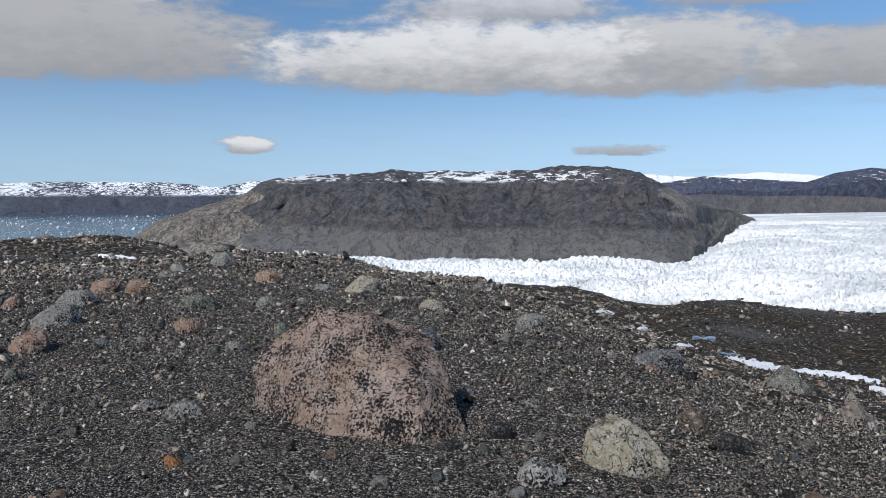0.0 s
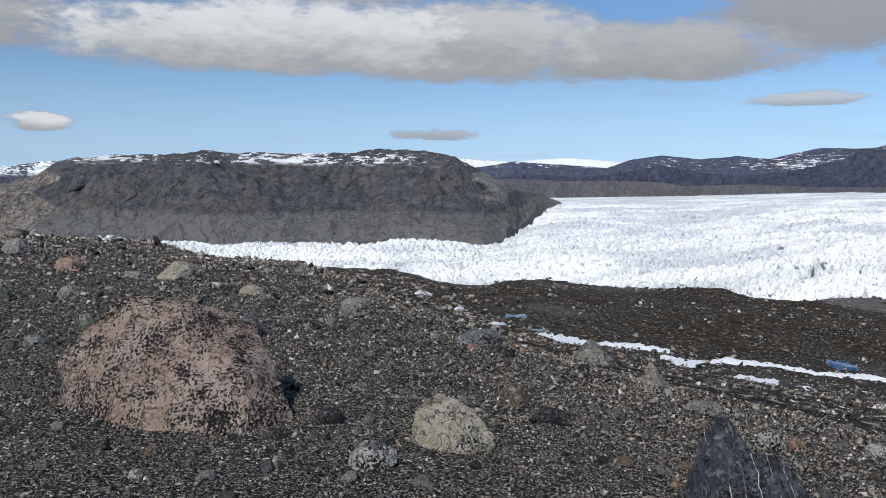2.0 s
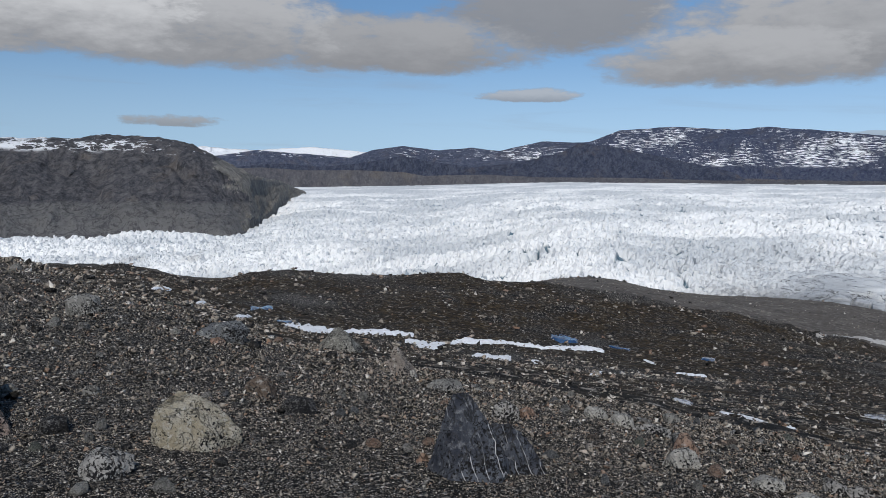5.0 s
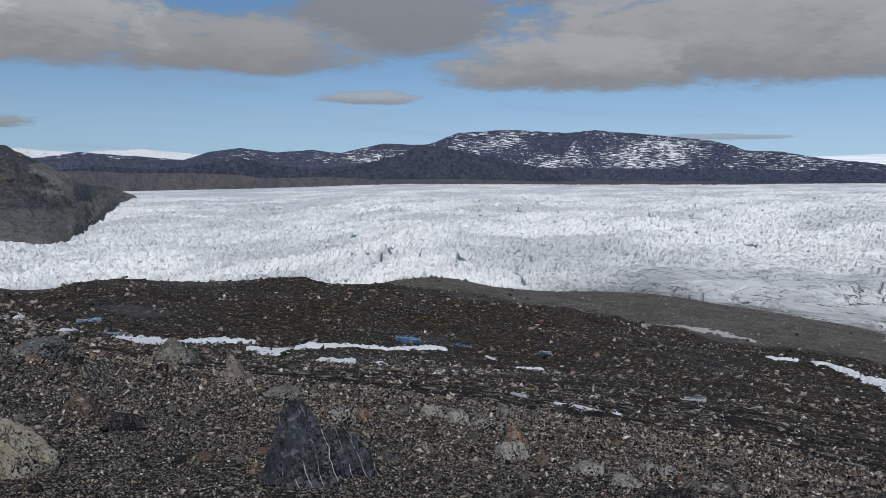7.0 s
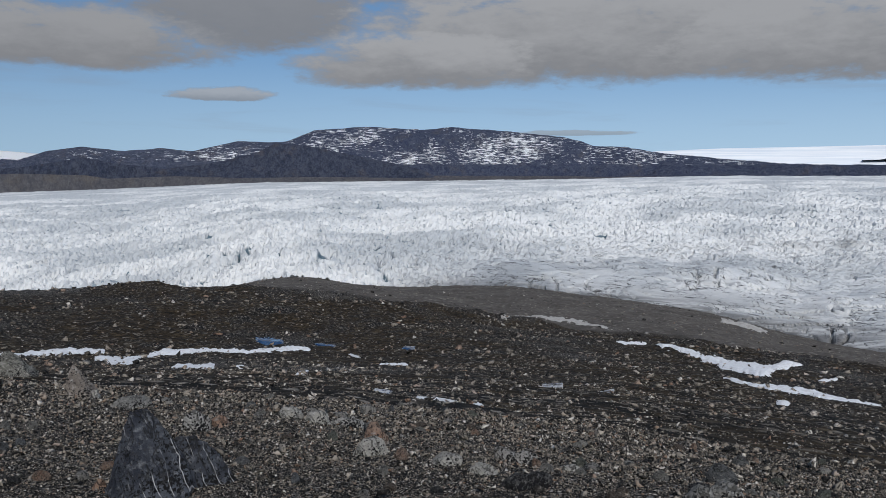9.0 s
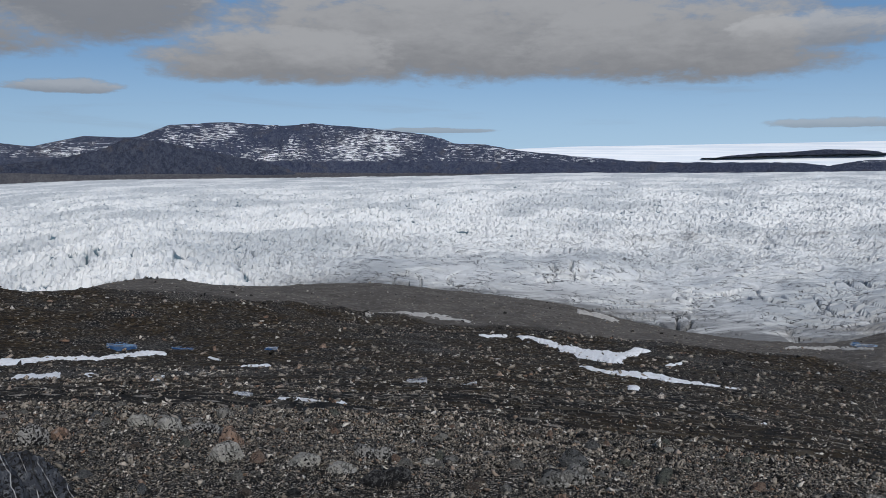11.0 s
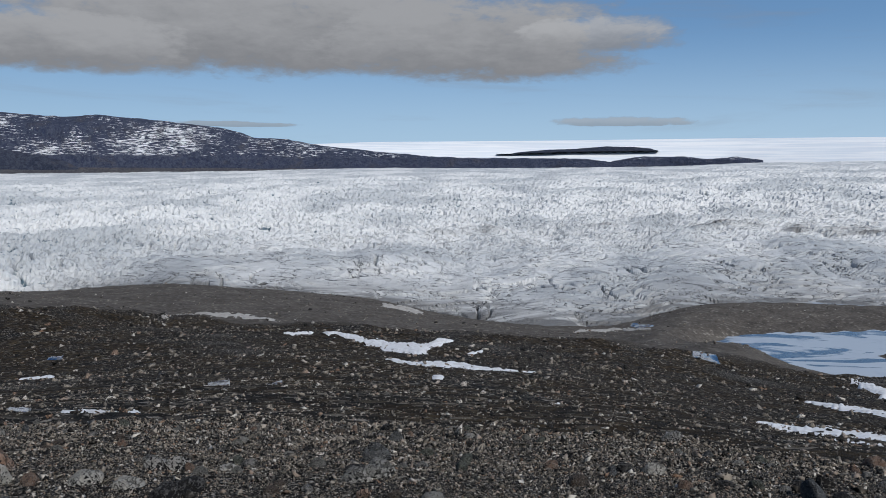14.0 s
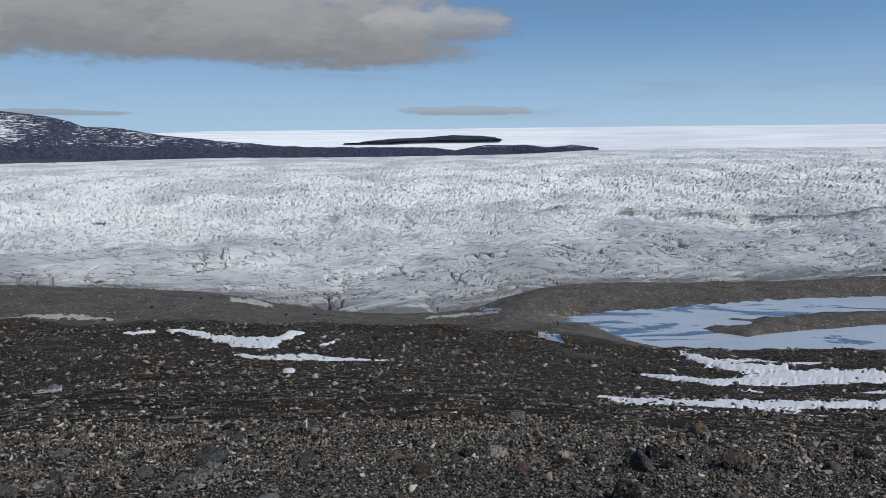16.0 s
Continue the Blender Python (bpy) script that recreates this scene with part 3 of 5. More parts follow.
def make_ground():
    az = np.concatenate([np.arange(-34, 120, 0.28), np.arange(120, 326, 4.0)])
    r = np.concatenate([[0.004], np.geomspace(0.3, 2.5, 10)[:-1], np.geomspace(2.5, 760, 345), np.geomspace(800, 4950, 26)])
    A, Q = np.meshgrid(az, r)
    bearing = np.where(A > 190, A - 360, A)
    z = ground_z(np.clip(bearing, -60, 150), Q)
    behind = np.clip((np.abs(bearing - 43) - 84) / 30, 0, 1)       # the unseen side falls away evenly
    z = z * (1 - behind) + (-EYE - np.minimum(Q * 0.12, 60) - Q * 0.022) * behind
    xyz = polar(A, Q, z)
    x, y = xyz[..., 0], xyz[..., 1]
    hill_r = along(np.clip(bearing, -60, 150), HILL, 1)
    silt = np.clip((Q - hill_r * 1.04) / 40, 0, 1)
    heath = np.clip((Q / along(np.clip(bearing, -60, 150), SHOULDER, 1) - 0.95) / 0.7, 0, 1) * np.clip(0.85 + rough(x / 30, y / 30, 3, 0.5, 40), 0, 1) * (1 - silt)
    mesh = grid_mesh("ground", xyz, [GROUND], True, True, (("silt", silt), ("heath", heath)))
    tagged(new("ground", mesh), "dark stony gravel hillside with brown heath and grey moraine", "ground", kind="structure")


make_ground()

# ---- the glacier ----
ICE_FAR = ((-14, 1500, -4.3), (-3, 1470, -4.72), (5, 1430, -4.9), (11, 1400, -4.75), (16.5, 1350, -5.1), (18.4, 1600, -3.95), (19.2, 2150, -2.75), (21, 3000, -1.93),
           (22.5, 3700, -1.6), (30, 3900, -1.28), (38, 4000, -0.9), (50, 4000, -0.76), (60, 4000, -0.6), (70, 4000, -0.35), (80, 4000, -0.3),
           (90, 4000, -0.12), (96, 4000, 0.2), (105, 4000, 0.35), (120, 4000, 0.4))


def ice_z(az, r):
    """Smooth height of the ice surface, without its crevasses."""
    near_r, near_el = along(az, MARGIN, 1), along(az, MARGIN, 2)
    far_r, far_el = along(az, ICE_FAR, 1), along(az, ICE_FAR, 2)
    z0, z1 = near_r * np.tan(np.radians(near_el)), far_r * np.tan(np.radians(far_el))
    t = np.clip((r - near_r) / (far_r - near_r), -0.05, 1)
    lip = 7 * (1 - np.exp(-np.clip(r - near_r, 0, None) / 45)) * np.clip((az - 30) / 10, 0, 1)
    return z0 + (z1 - z0) * t + lip * (1 - np.clip(t, 0, 1))


def make_glacier():
    az = np.arange(-14, 119.5, 0.13)
    s = np.linspace(0, 1, 390)
    A, S = np.meshgrid(az, s)
    near = along(az, MARGIN, 1) * 0.985
    far = np.full_like(az, 4060.0)                       # the ice runs on under the foot of the mountains
    Q = near * (far / near) ** S
    z = ice_z(A, Q)
    a = np.radians(A)
    x, y = Q * np.sin(a), Q * np.cos(a)
    # broken seracs where the ice is steep, smooth and finely cracked towards the near margin in the east
    calm = np.clip((A - 47) / 9, 0, 1) * np.clip(1.25 - (Q - near) / (280 + 520 * np.clip((A - 55) / 35, 0, 1)), 0, 1)
    distant = np.clip((Q - 1800) / 1800, 0, 1)
    wx, wy = x + 14 * ripple(x / 60, y / 60, 5), y + 14 * ripple(x / 60, y / 60, 6)
    blocks = 1 - np.abs(rough(wx / 17, wy / 17, 3, 0.55, 11)) * 1.9
    spikes = 1 - np.abs(rough(wx / 7, wy / 7, 2, 0.5, 15)) * 2
    waves = rough(x / 190, y / 110, 4, 0.5, 18)
    jag = (1 - calm) * (1 - 0.55 * distant)
    z = z + jag * (4.6 * blocks + 2.4 * spikes - 3.4) + 10.0 * waves * (1 - 0.85 * distant) * np.clip((Q - near) / 120, 0, 1) * (1 - 0.3 * calm)
    u, w = wx * 0.64 - wy * 0.77, wx * 0.77 + wy * 0.64          # crevasses run with the ice stream
    slots = np.clip(1 - np.abs(ripple(u / 13, w / 40, 61)) / 0.34, 0, 1) * np.clip(0.35 + 1.5 * ripple(u / 26, w / 60, 62), 0, 1) * np.clip(0.5 + rough(x / 150, y / 150, 2, 0.5, 64) * 1.3, 0, 1)
    slots = slots * jag * np.clip((Q - near) / 30, 0, 1) * np.clip((A - 20) / 8, 0.35, 1)
    z = z - 8.0 * slots
    bend = 0.9 * ripple(x / 60, y / 60, 30)
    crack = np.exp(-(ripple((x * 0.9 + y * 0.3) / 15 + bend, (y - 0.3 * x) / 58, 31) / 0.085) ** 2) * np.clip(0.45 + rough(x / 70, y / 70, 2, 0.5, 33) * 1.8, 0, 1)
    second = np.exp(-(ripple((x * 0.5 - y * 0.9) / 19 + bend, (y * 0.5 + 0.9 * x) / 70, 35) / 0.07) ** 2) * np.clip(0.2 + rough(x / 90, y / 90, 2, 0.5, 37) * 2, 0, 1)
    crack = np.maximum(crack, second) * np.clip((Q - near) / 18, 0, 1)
    z = z - 5.0 * crack * (0.25 + 0.75 * calm) * (1 - distant)
    # where crevasse shade and blue ice are painted dark
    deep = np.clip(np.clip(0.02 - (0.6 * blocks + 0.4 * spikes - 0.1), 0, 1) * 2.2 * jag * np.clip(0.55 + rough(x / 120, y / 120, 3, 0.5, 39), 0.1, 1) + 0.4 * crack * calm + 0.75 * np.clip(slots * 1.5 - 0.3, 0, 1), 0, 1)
    edge = np.exp(-(Q - near) / (18 + 24 * np.clip((A - 60) / 14, 0, 1))) * np.clip((A - 46) / 6, 0, 1)
    core = np.interp(A, (73, 79, 84, 90, 98, 106, 114), (1010, 1085, 1115, 1170, 1150, 1120, 1130)) + 22 * ripple(A / 2.3, A * 0 + 0.5, 50) + 7 * ripple(x / 22, y / 22, 51)
    broken = np.clip(np.interp(A, (72, 84, 98, 104), (-0.25, 0.0, 0.35, 0.9)) + 1.1 * ripple(A / 1.7, A * 0 + 4.5, 53), 0, 1)
    ribbon = np.clip(1.8 * bump_at(Q, core, 22) + 0.7 * bump_at(Q, core + 50, 11) * np.clip(ripple(A / 1.1, A * 0 + 2.5, 54), 0, 1), 0, 1) * broken
    lanes = np.clip(rough(x / 50 + 2 * ripple(x / 130, y / 130, 57), y / 150, 3, 0.5, 58) * 1.6, 0, 1)
    dirt = np.clip(edge * 1.5 + np.exp(-(Q - near) / 120) * calm * 0.4 * lanes + calm * 0.04 + crack * calm * 0.25 + ribbon * np.clip(0.75 + rough(x / 30, y / 60, 3, 0.6, 52), 0, 1), 0, 1)
    z = z + 5.0 * ribbon
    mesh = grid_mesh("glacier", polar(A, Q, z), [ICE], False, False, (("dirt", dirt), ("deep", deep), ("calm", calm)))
    tagged(new("glacier", mesh), "wide white glacier broken by blue crevasses with painted shade and dirty margin", "glacier", kind="structure")


make_glacier()


def make_ice_cap():
    """The inland ice that rises behind the far hills to the horizon."""
    az = np.arange(58, 121, 0.5)
    t = np.linspace(0, 1, 60)
    A, S = np.meshgrid(az, t)
    start = np.interp(az, (94.0, 103.0), (4335, 4060))
    top = 4780 * np.tan(np.radians(np.interp(az, (58, 64, 70, 86, 94, 105, 120), (0.9, 1.2, 1.46, 1.68, 1.78, 1.81, 1.74))))
    Q = 4030 + 750 * S
    z0 = 4030 * np.tan(np.radians(along(az, ICE_FAR, 2))) - np.interp(az, (95, 99), (12, 2))
    t = np.clip((Q - start) / (4780 - start), 0, 1)
    z = z0 + (top - z0) * (0.62 * t + 0.38 * np.sin(t * np.pi / 2)) + 4 * rough(A / 4, Q / 160, 4, 0.5, 60) * (1 - t) * t * 4
    mesh = grid_mesh("ice_cap", polar(A, Q, z), [INLAND], False, True, (("dirt", np.clip(0.25 * rough(A / 5, Q / 60, 4, 0.6, 63), 0, 0.3)), ("deep", z * 0), ("calm", z * 0 + 0.9)))
    tagged(new("ice_cap", mesh), "pale inland ice sheet rising to the horizon", "ice cap", kind="structure")


make_ice_cap()

# ---- mountains ----


def mountain(name, label, ridge, base, depth, mats, steps=(0.25, 40), profile=((0, 0), (1, 1)), amp=12.0, size=90.0, back=0.6, seed=0, crest=1.0, choose=None):
    """A massif. ridge: (azimuth, elevation of the skyline); base: (azimuth, distance, elevation of the foot); depth: metres from foot to ridge."""
    az = np.arange(ridge[0][0], ridge[-1][0] + steps[0] / 2, steps[0])
    n = steps[1]
    s = np.concatenate([np.linspace(0, 1, n), np.linspace(1, 2, n // 3)[1:]])
    A, S = np.meshgrid(az, s)
    top_el = np.interp(az, [k[0] for k in ridge], [k[1] for k in ridge])
    foot_r, foot_el = along(az, base, 1), along(az, base, 2)
    foot_z = foot_r * np.tan(np.radians(foot_el)) - 6
    front = np.minimum(S, 1)
    Q = foot_r + depth * front + depth * back * np.clip(S - 1, 0, 1)
    top_z = (foot_r + depth) * np.tan(np.radians(top_el))
    rise = np.interp(front, [k[0] for k in profile], [k[1] for k in profile])
    fall = 1 - np.clip(S - 1, 0, 1) ** 1.5 * 1.1
    a = np.radians(A)
    x, y = Q * np.sin(a), Q * np.cos(a)
    across = np.radians(A) * foot_r + 0.9 * size * rough(A * 0.35, S * 2.0, 3, 0.5, 90 + seed)
    gully = np.abs(rough(across / size + S * 1.3, S * 2.4, 5, 0.6, 70 + seed)) * (0.5 + 0.5 * rough(A * 0.22, S * 1.5, 2, 0.5, 95 + seed))
    knob = rough(x / size * 1.7, y / size * 1.7, 5, 0.55, 80 + seed)
    shape = np.clip(front * (0.86 - front) * 5.4, 0, 1)
    spur = rough(across / (size * 3.2), S * 0.9, 2, 0.5, 85 + seed)
    z = foot_z + (top_z - foot_z) * rise * fall + amp * (shape * (0.6 * knob - 1.0 * gully + 1.1 * spur + 0.2)) + crest * amp * 0.16 * knob * (S >= 0.9)
    Q = Q + amp * shape * (0.8 * knob - 2.2 * spur)
    mesh = grid_mesh(name, polar(A, Q, z), mats)
    if choose:
        centre = np.empty(len(mesh.polygons) * 3)
        mesh.polygons.foreach_get("center", centre)
        centre = centre.reshape(-1, 3)
        mesh.polygons.foreach_set("material_index", choose(np.degrees(np.arctan2(centre[:, 0], centre[:, 1])), centre[:, 2]).astype(np.int32))
    return tagged(new(name, mesh), label, "mountain", kind="structure")


mountain("mountain_near", "dark scoured rock mountain with pale sunlit-toned left cliff and patchy summit snow",
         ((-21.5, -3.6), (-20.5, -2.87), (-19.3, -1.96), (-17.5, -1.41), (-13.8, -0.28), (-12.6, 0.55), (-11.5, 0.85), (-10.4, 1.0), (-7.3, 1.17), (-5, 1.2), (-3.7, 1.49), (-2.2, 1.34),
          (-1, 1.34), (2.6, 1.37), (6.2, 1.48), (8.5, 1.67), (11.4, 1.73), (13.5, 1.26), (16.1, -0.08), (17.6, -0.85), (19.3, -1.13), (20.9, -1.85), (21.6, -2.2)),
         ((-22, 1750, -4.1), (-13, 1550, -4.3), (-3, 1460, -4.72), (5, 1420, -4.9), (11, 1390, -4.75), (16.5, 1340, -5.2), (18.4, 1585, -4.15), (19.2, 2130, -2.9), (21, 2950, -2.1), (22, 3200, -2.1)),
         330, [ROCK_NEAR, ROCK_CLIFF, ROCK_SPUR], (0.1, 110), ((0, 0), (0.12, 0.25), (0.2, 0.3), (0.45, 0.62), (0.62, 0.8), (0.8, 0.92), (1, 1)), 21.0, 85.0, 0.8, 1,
         # left cliff and right spur take the rocks with sun in their colour
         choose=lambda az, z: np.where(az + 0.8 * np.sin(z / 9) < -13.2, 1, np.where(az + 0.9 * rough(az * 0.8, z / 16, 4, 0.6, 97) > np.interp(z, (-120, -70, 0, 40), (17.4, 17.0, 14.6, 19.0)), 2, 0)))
mountain("far_terrace", "low grey moraine terrace along the far edge of the ice",
         ((13, -0.9), (16, -0.35), (18, -0.22), (21, -0.38), (24.3, -0.3), (27.8, -0.4), (29.2, -0.62), (33.3, -0.46), (37.5, -0.58), (43, -0.5), (49, -0.57), (55, -0.44), (60, -0.38), (64, -0.5)),
         ((13, 3950, -1.75), (21, 3960, -1.75), (30, 3950, -1.4), (38, 3960, -1.05), (50, 3960, -0.9), (64, 3960, -0.6)),
         45, [ROCK_TERRACE], (0.12, 24), ((0, 0), (0.5, 0.62), (1, 1)), 2.0, 90.0, 0.9, 8)
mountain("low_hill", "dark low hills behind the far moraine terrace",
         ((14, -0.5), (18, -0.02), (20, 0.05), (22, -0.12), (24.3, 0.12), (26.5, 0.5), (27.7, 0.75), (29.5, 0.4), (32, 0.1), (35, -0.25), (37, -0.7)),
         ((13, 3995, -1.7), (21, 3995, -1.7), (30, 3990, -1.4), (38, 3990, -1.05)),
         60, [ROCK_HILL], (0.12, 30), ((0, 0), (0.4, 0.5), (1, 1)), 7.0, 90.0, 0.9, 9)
mountain("far_range", "haze-blue mountain range with thin snow streaks beyond the ice",
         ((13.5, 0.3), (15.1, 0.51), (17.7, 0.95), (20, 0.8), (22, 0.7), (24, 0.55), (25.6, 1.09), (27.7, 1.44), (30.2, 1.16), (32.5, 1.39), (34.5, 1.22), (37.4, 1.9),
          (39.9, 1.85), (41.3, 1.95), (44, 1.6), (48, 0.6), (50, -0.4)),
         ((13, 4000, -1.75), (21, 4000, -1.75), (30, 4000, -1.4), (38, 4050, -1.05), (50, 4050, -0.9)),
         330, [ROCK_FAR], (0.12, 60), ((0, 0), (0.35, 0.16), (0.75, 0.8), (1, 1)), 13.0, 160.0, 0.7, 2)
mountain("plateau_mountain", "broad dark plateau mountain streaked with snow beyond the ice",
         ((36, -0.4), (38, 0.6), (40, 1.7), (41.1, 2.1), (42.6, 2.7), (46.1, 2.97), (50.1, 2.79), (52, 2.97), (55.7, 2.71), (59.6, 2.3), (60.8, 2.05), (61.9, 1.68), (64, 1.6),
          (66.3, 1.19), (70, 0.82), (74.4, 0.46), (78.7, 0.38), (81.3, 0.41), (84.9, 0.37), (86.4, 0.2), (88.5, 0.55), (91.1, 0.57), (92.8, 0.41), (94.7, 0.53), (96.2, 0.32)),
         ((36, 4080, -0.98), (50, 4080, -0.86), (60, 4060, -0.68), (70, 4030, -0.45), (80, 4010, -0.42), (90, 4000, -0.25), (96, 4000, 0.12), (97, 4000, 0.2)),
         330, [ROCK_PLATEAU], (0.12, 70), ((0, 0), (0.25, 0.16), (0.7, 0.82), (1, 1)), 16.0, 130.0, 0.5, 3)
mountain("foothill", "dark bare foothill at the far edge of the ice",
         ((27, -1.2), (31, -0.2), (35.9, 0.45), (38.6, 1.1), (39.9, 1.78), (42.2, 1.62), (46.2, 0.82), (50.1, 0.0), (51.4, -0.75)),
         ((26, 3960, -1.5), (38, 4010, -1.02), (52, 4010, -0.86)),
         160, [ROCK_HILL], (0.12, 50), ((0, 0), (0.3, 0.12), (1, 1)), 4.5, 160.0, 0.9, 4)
mountain("snow_peaks", "distant white snow peaks", ((11, 0.6), (14.1, 1.14), (16, 1.0), (17.7, 0.95), (19.5, 1.12), (21.6, 1.24), (24, 1.05), (26, 0.9), (28, 0.5)),
         ((10, 4500, -1.5), (30, 4500, -1.5)), 220, [SNOWFIELD], (0.15, 30), ((0, 0), (1, 1)), 14.0, 90.0, 0.3, 5)
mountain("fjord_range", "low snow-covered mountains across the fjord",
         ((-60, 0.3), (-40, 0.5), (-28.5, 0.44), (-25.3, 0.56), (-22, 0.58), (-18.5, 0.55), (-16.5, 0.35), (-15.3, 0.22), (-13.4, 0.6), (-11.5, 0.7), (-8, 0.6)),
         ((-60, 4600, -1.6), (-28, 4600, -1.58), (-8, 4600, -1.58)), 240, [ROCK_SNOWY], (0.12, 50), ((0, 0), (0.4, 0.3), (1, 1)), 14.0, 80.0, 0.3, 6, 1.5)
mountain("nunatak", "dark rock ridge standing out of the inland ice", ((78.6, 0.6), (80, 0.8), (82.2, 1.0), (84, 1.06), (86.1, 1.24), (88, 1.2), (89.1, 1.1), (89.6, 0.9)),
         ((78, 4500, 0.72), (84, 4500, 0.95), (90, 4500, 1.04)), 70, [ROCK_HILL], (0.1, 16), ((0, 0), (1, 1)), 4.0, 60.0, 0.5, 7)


def make_water():
    az, r = np.arange(-70, -5, 1.0), np.array([1300, 2000, 3000, 4000, 4720.0])
    A, Q = np.meshgrid(az, r)
    tagged(new("fjord_water", grid_mesh("fjord_water", polar(A, Q, Q * 0 - 128.0), [FJORD])), "blue fjord water full of drifting ice", "water", kind="structure")
    az, r = np.arange(92, 125, 1.0), np.array([400, 500, 600, 720.0])
    A, Q = np.meshgrid(az, r)
    tagged(new("lake_water", grid_mesh("lake_water", polar(A, Q, Q * 0 + LAKE_Z), [LAKE])), "half-frozen grey lake below the ice margin", "lake", kind="structure")


make_water()

# ---- snow patches and ponds: (azimuth, elevation, half height), degrees seen from the viewpoint ----
SNOW_PATCHES = (
    ((-23.33, -4.22, 0.06), (-22.14, -4.41, 0.13), (-20.59, -4.54, 0.08)),
    ((10.63, -8.38, 0.05), (11.52, -8.43, 0.09), (12.10, -8.52, 0.05)),
    ((13.45, -9.41, 0.06), (14.39, -9.44, 0.12)),
    ((15.79, -10.50, 0.06), (16.59, -10.50, 0.14), (17.39, -10.48, 0.08)),
    ((19.40, -10.98, 0.08), (21.42, -11.38, 0.31), (22.64, -11.56, 0.20), (24.66, -11.59, 0.19), (26.67, -11.67, 0.22), (28.68, -11.81, 0.12)),
    ((27.89, -12.21, 0.10), (29.09, -12.43, 0.25), (30.29, -12.57, 0.29), (31.07, -12.34, 0.17), (32.25, -12.12, 0.18), (33.80, -12.11, 0.21), (35.74, -12.25, 0.14), (38.02, -12.45, 0.12), (39.50, -12.35, 0.21), (40.96, -12.38, 0.22), (42.24, -12.50, 0.09)),
    ((32.68, -13.14, 0.06), (33.85, -13.24, 0.19), (35.01, -13.30, 0.21), (35.71, -13.30, 0.12)),
    ((36.63, -13.41, 0.06), (37.77, -13.48, 0.08)),
    ((41.06, -14.08, 0.07), (42.14, -14.02, 0.09)),
    ((44.72, -12.77, 0.05), (45.77, -13.09, 0.08)),
    ((46.90, -13.57, 0.08), (49.17, -13.68, 0.08)),
    ((49.73, -16.00, 0.08), (51.15, -16.19, 0.08), (53.17, -16.36, 0.09), (54.86, -16.45, 0.08)),
    ((55.62, -10.48, 0.08), (58.15, -10.34, 0.15), (59.30, -10.38, 0.21), (60.83, -10.55, 0.19), (63.28, -10.91, 0.06)),
    ((63.69, -11.89, 0.08), (64.97, -11.90, 0.11), (65.81, -11.86, 0.05)),
    ((66.27, -12.02, 0.10), (67.89, -12.18, 0.12), (69.50, -12.43, 0.24), (71.12, -12.77, 0.33), (72.73, -13.02, 0.49), (73.46, -13.09, 0.49), (74.01, -12.83, 0.29), (74.73, -12.53, 0.13), (76.00, -12.46, 0.07)),
    ((70.82, -13.69, 0.08), (72.76, -14.00, 0.10), (73.97, -14.09, 0.19), (75.56, -14.10, 0.19), (76.76, -14.21, 0.13), (78.14, -14.34, 0.09), (79.90, -14.41, 0.09), (81.90, -14.46, 0.05)),
    ((74.23, -14.93, 0.08), (74.79, -14.98, 0.16), (75.31, -14.94, 0.10)),
    ((63.76, -11.91, 0.10), (65.86, -11.93, 0.08)),
    ((76.65, -13.27, 0.08), (77.99, -13.12, 0.10)),
    ((82.97, -16.52, 0.08), (83.68, -16.38, 0.08)),
    ((84.16, -11.64, 0.08), (86.88, -11.35, 0.11), (89.63, -11.18, 0.06)),
    ((70.51, -9.91, 0.10), (72.28, -10.20, 0.20), (73.56, -10.52, 0.20)),
    ((99.41, -15.02, 0.08), (102.00, -15.18, 0.18), (104.23, -15.21, 0.24), (106.39, -14.90, 0.42), (109.16, -14.40, 0.70), (111.84, -14.11, 0.68), (114.65, -13.78, 0.62), (118.02, -13.28, 0.50)),
    ((102.02, -13.54, 0.10), (103.44, -13.80, 0.33), (105.27, -14.01, 0.46), (107.06, -14.11, 0.50), (109.15, -13.85, 0.29)),
    ((96.57, -16.73, 0.05), (98.61, -16.73, 0.22), (100.92, -16.80, 0.38), (103.17, -16.74, 0.46), (106.46, -16.48, 0.44), (109.94, -16.11, 0.41), (112.60, -15.74, 0.38), (114.76, -15.41, 0.34), (118.14, -14.93, 0.23)),
)
PONDS = (
    ((38.28, -11.56, 0.15), (39.09, -11.72, 0.34), (40.36, -11.86, 0.17)),
    ((42.32, -12.02, 0.09), (43.99, -12.25, 0.17)),
    ((17.10, -9.95, 0.10), (17.98, -9.86, 0.17), (18.86, -9.84, 0.16)),
    ((18.84, -10.73, 0.14), (20.29, -10.89, 0.08)),
    ((46.68, -15.73, 0.07), (48.12, -15.87, 0.09)),
    ((58.71, -15.05, 0.08), (60.15, -15.16, 0.16)),
    ((62.57, -15.32, 0.08), (63.78, -15.35, 0.13)),
    ((82.30, -11.17, 0.17), (85.04, -11.01, 0.30), (87.22, -10.97, 0.24), (89.76, -10.96, 0.07)),
    ((92.34, -12.90, 0.14), (93.34, -13.05, 0.23), (94.17, -13.16, 0.12)),
    ((48.53, -12.52, 0.08), (49.63, -12.52, 0.17)),
)


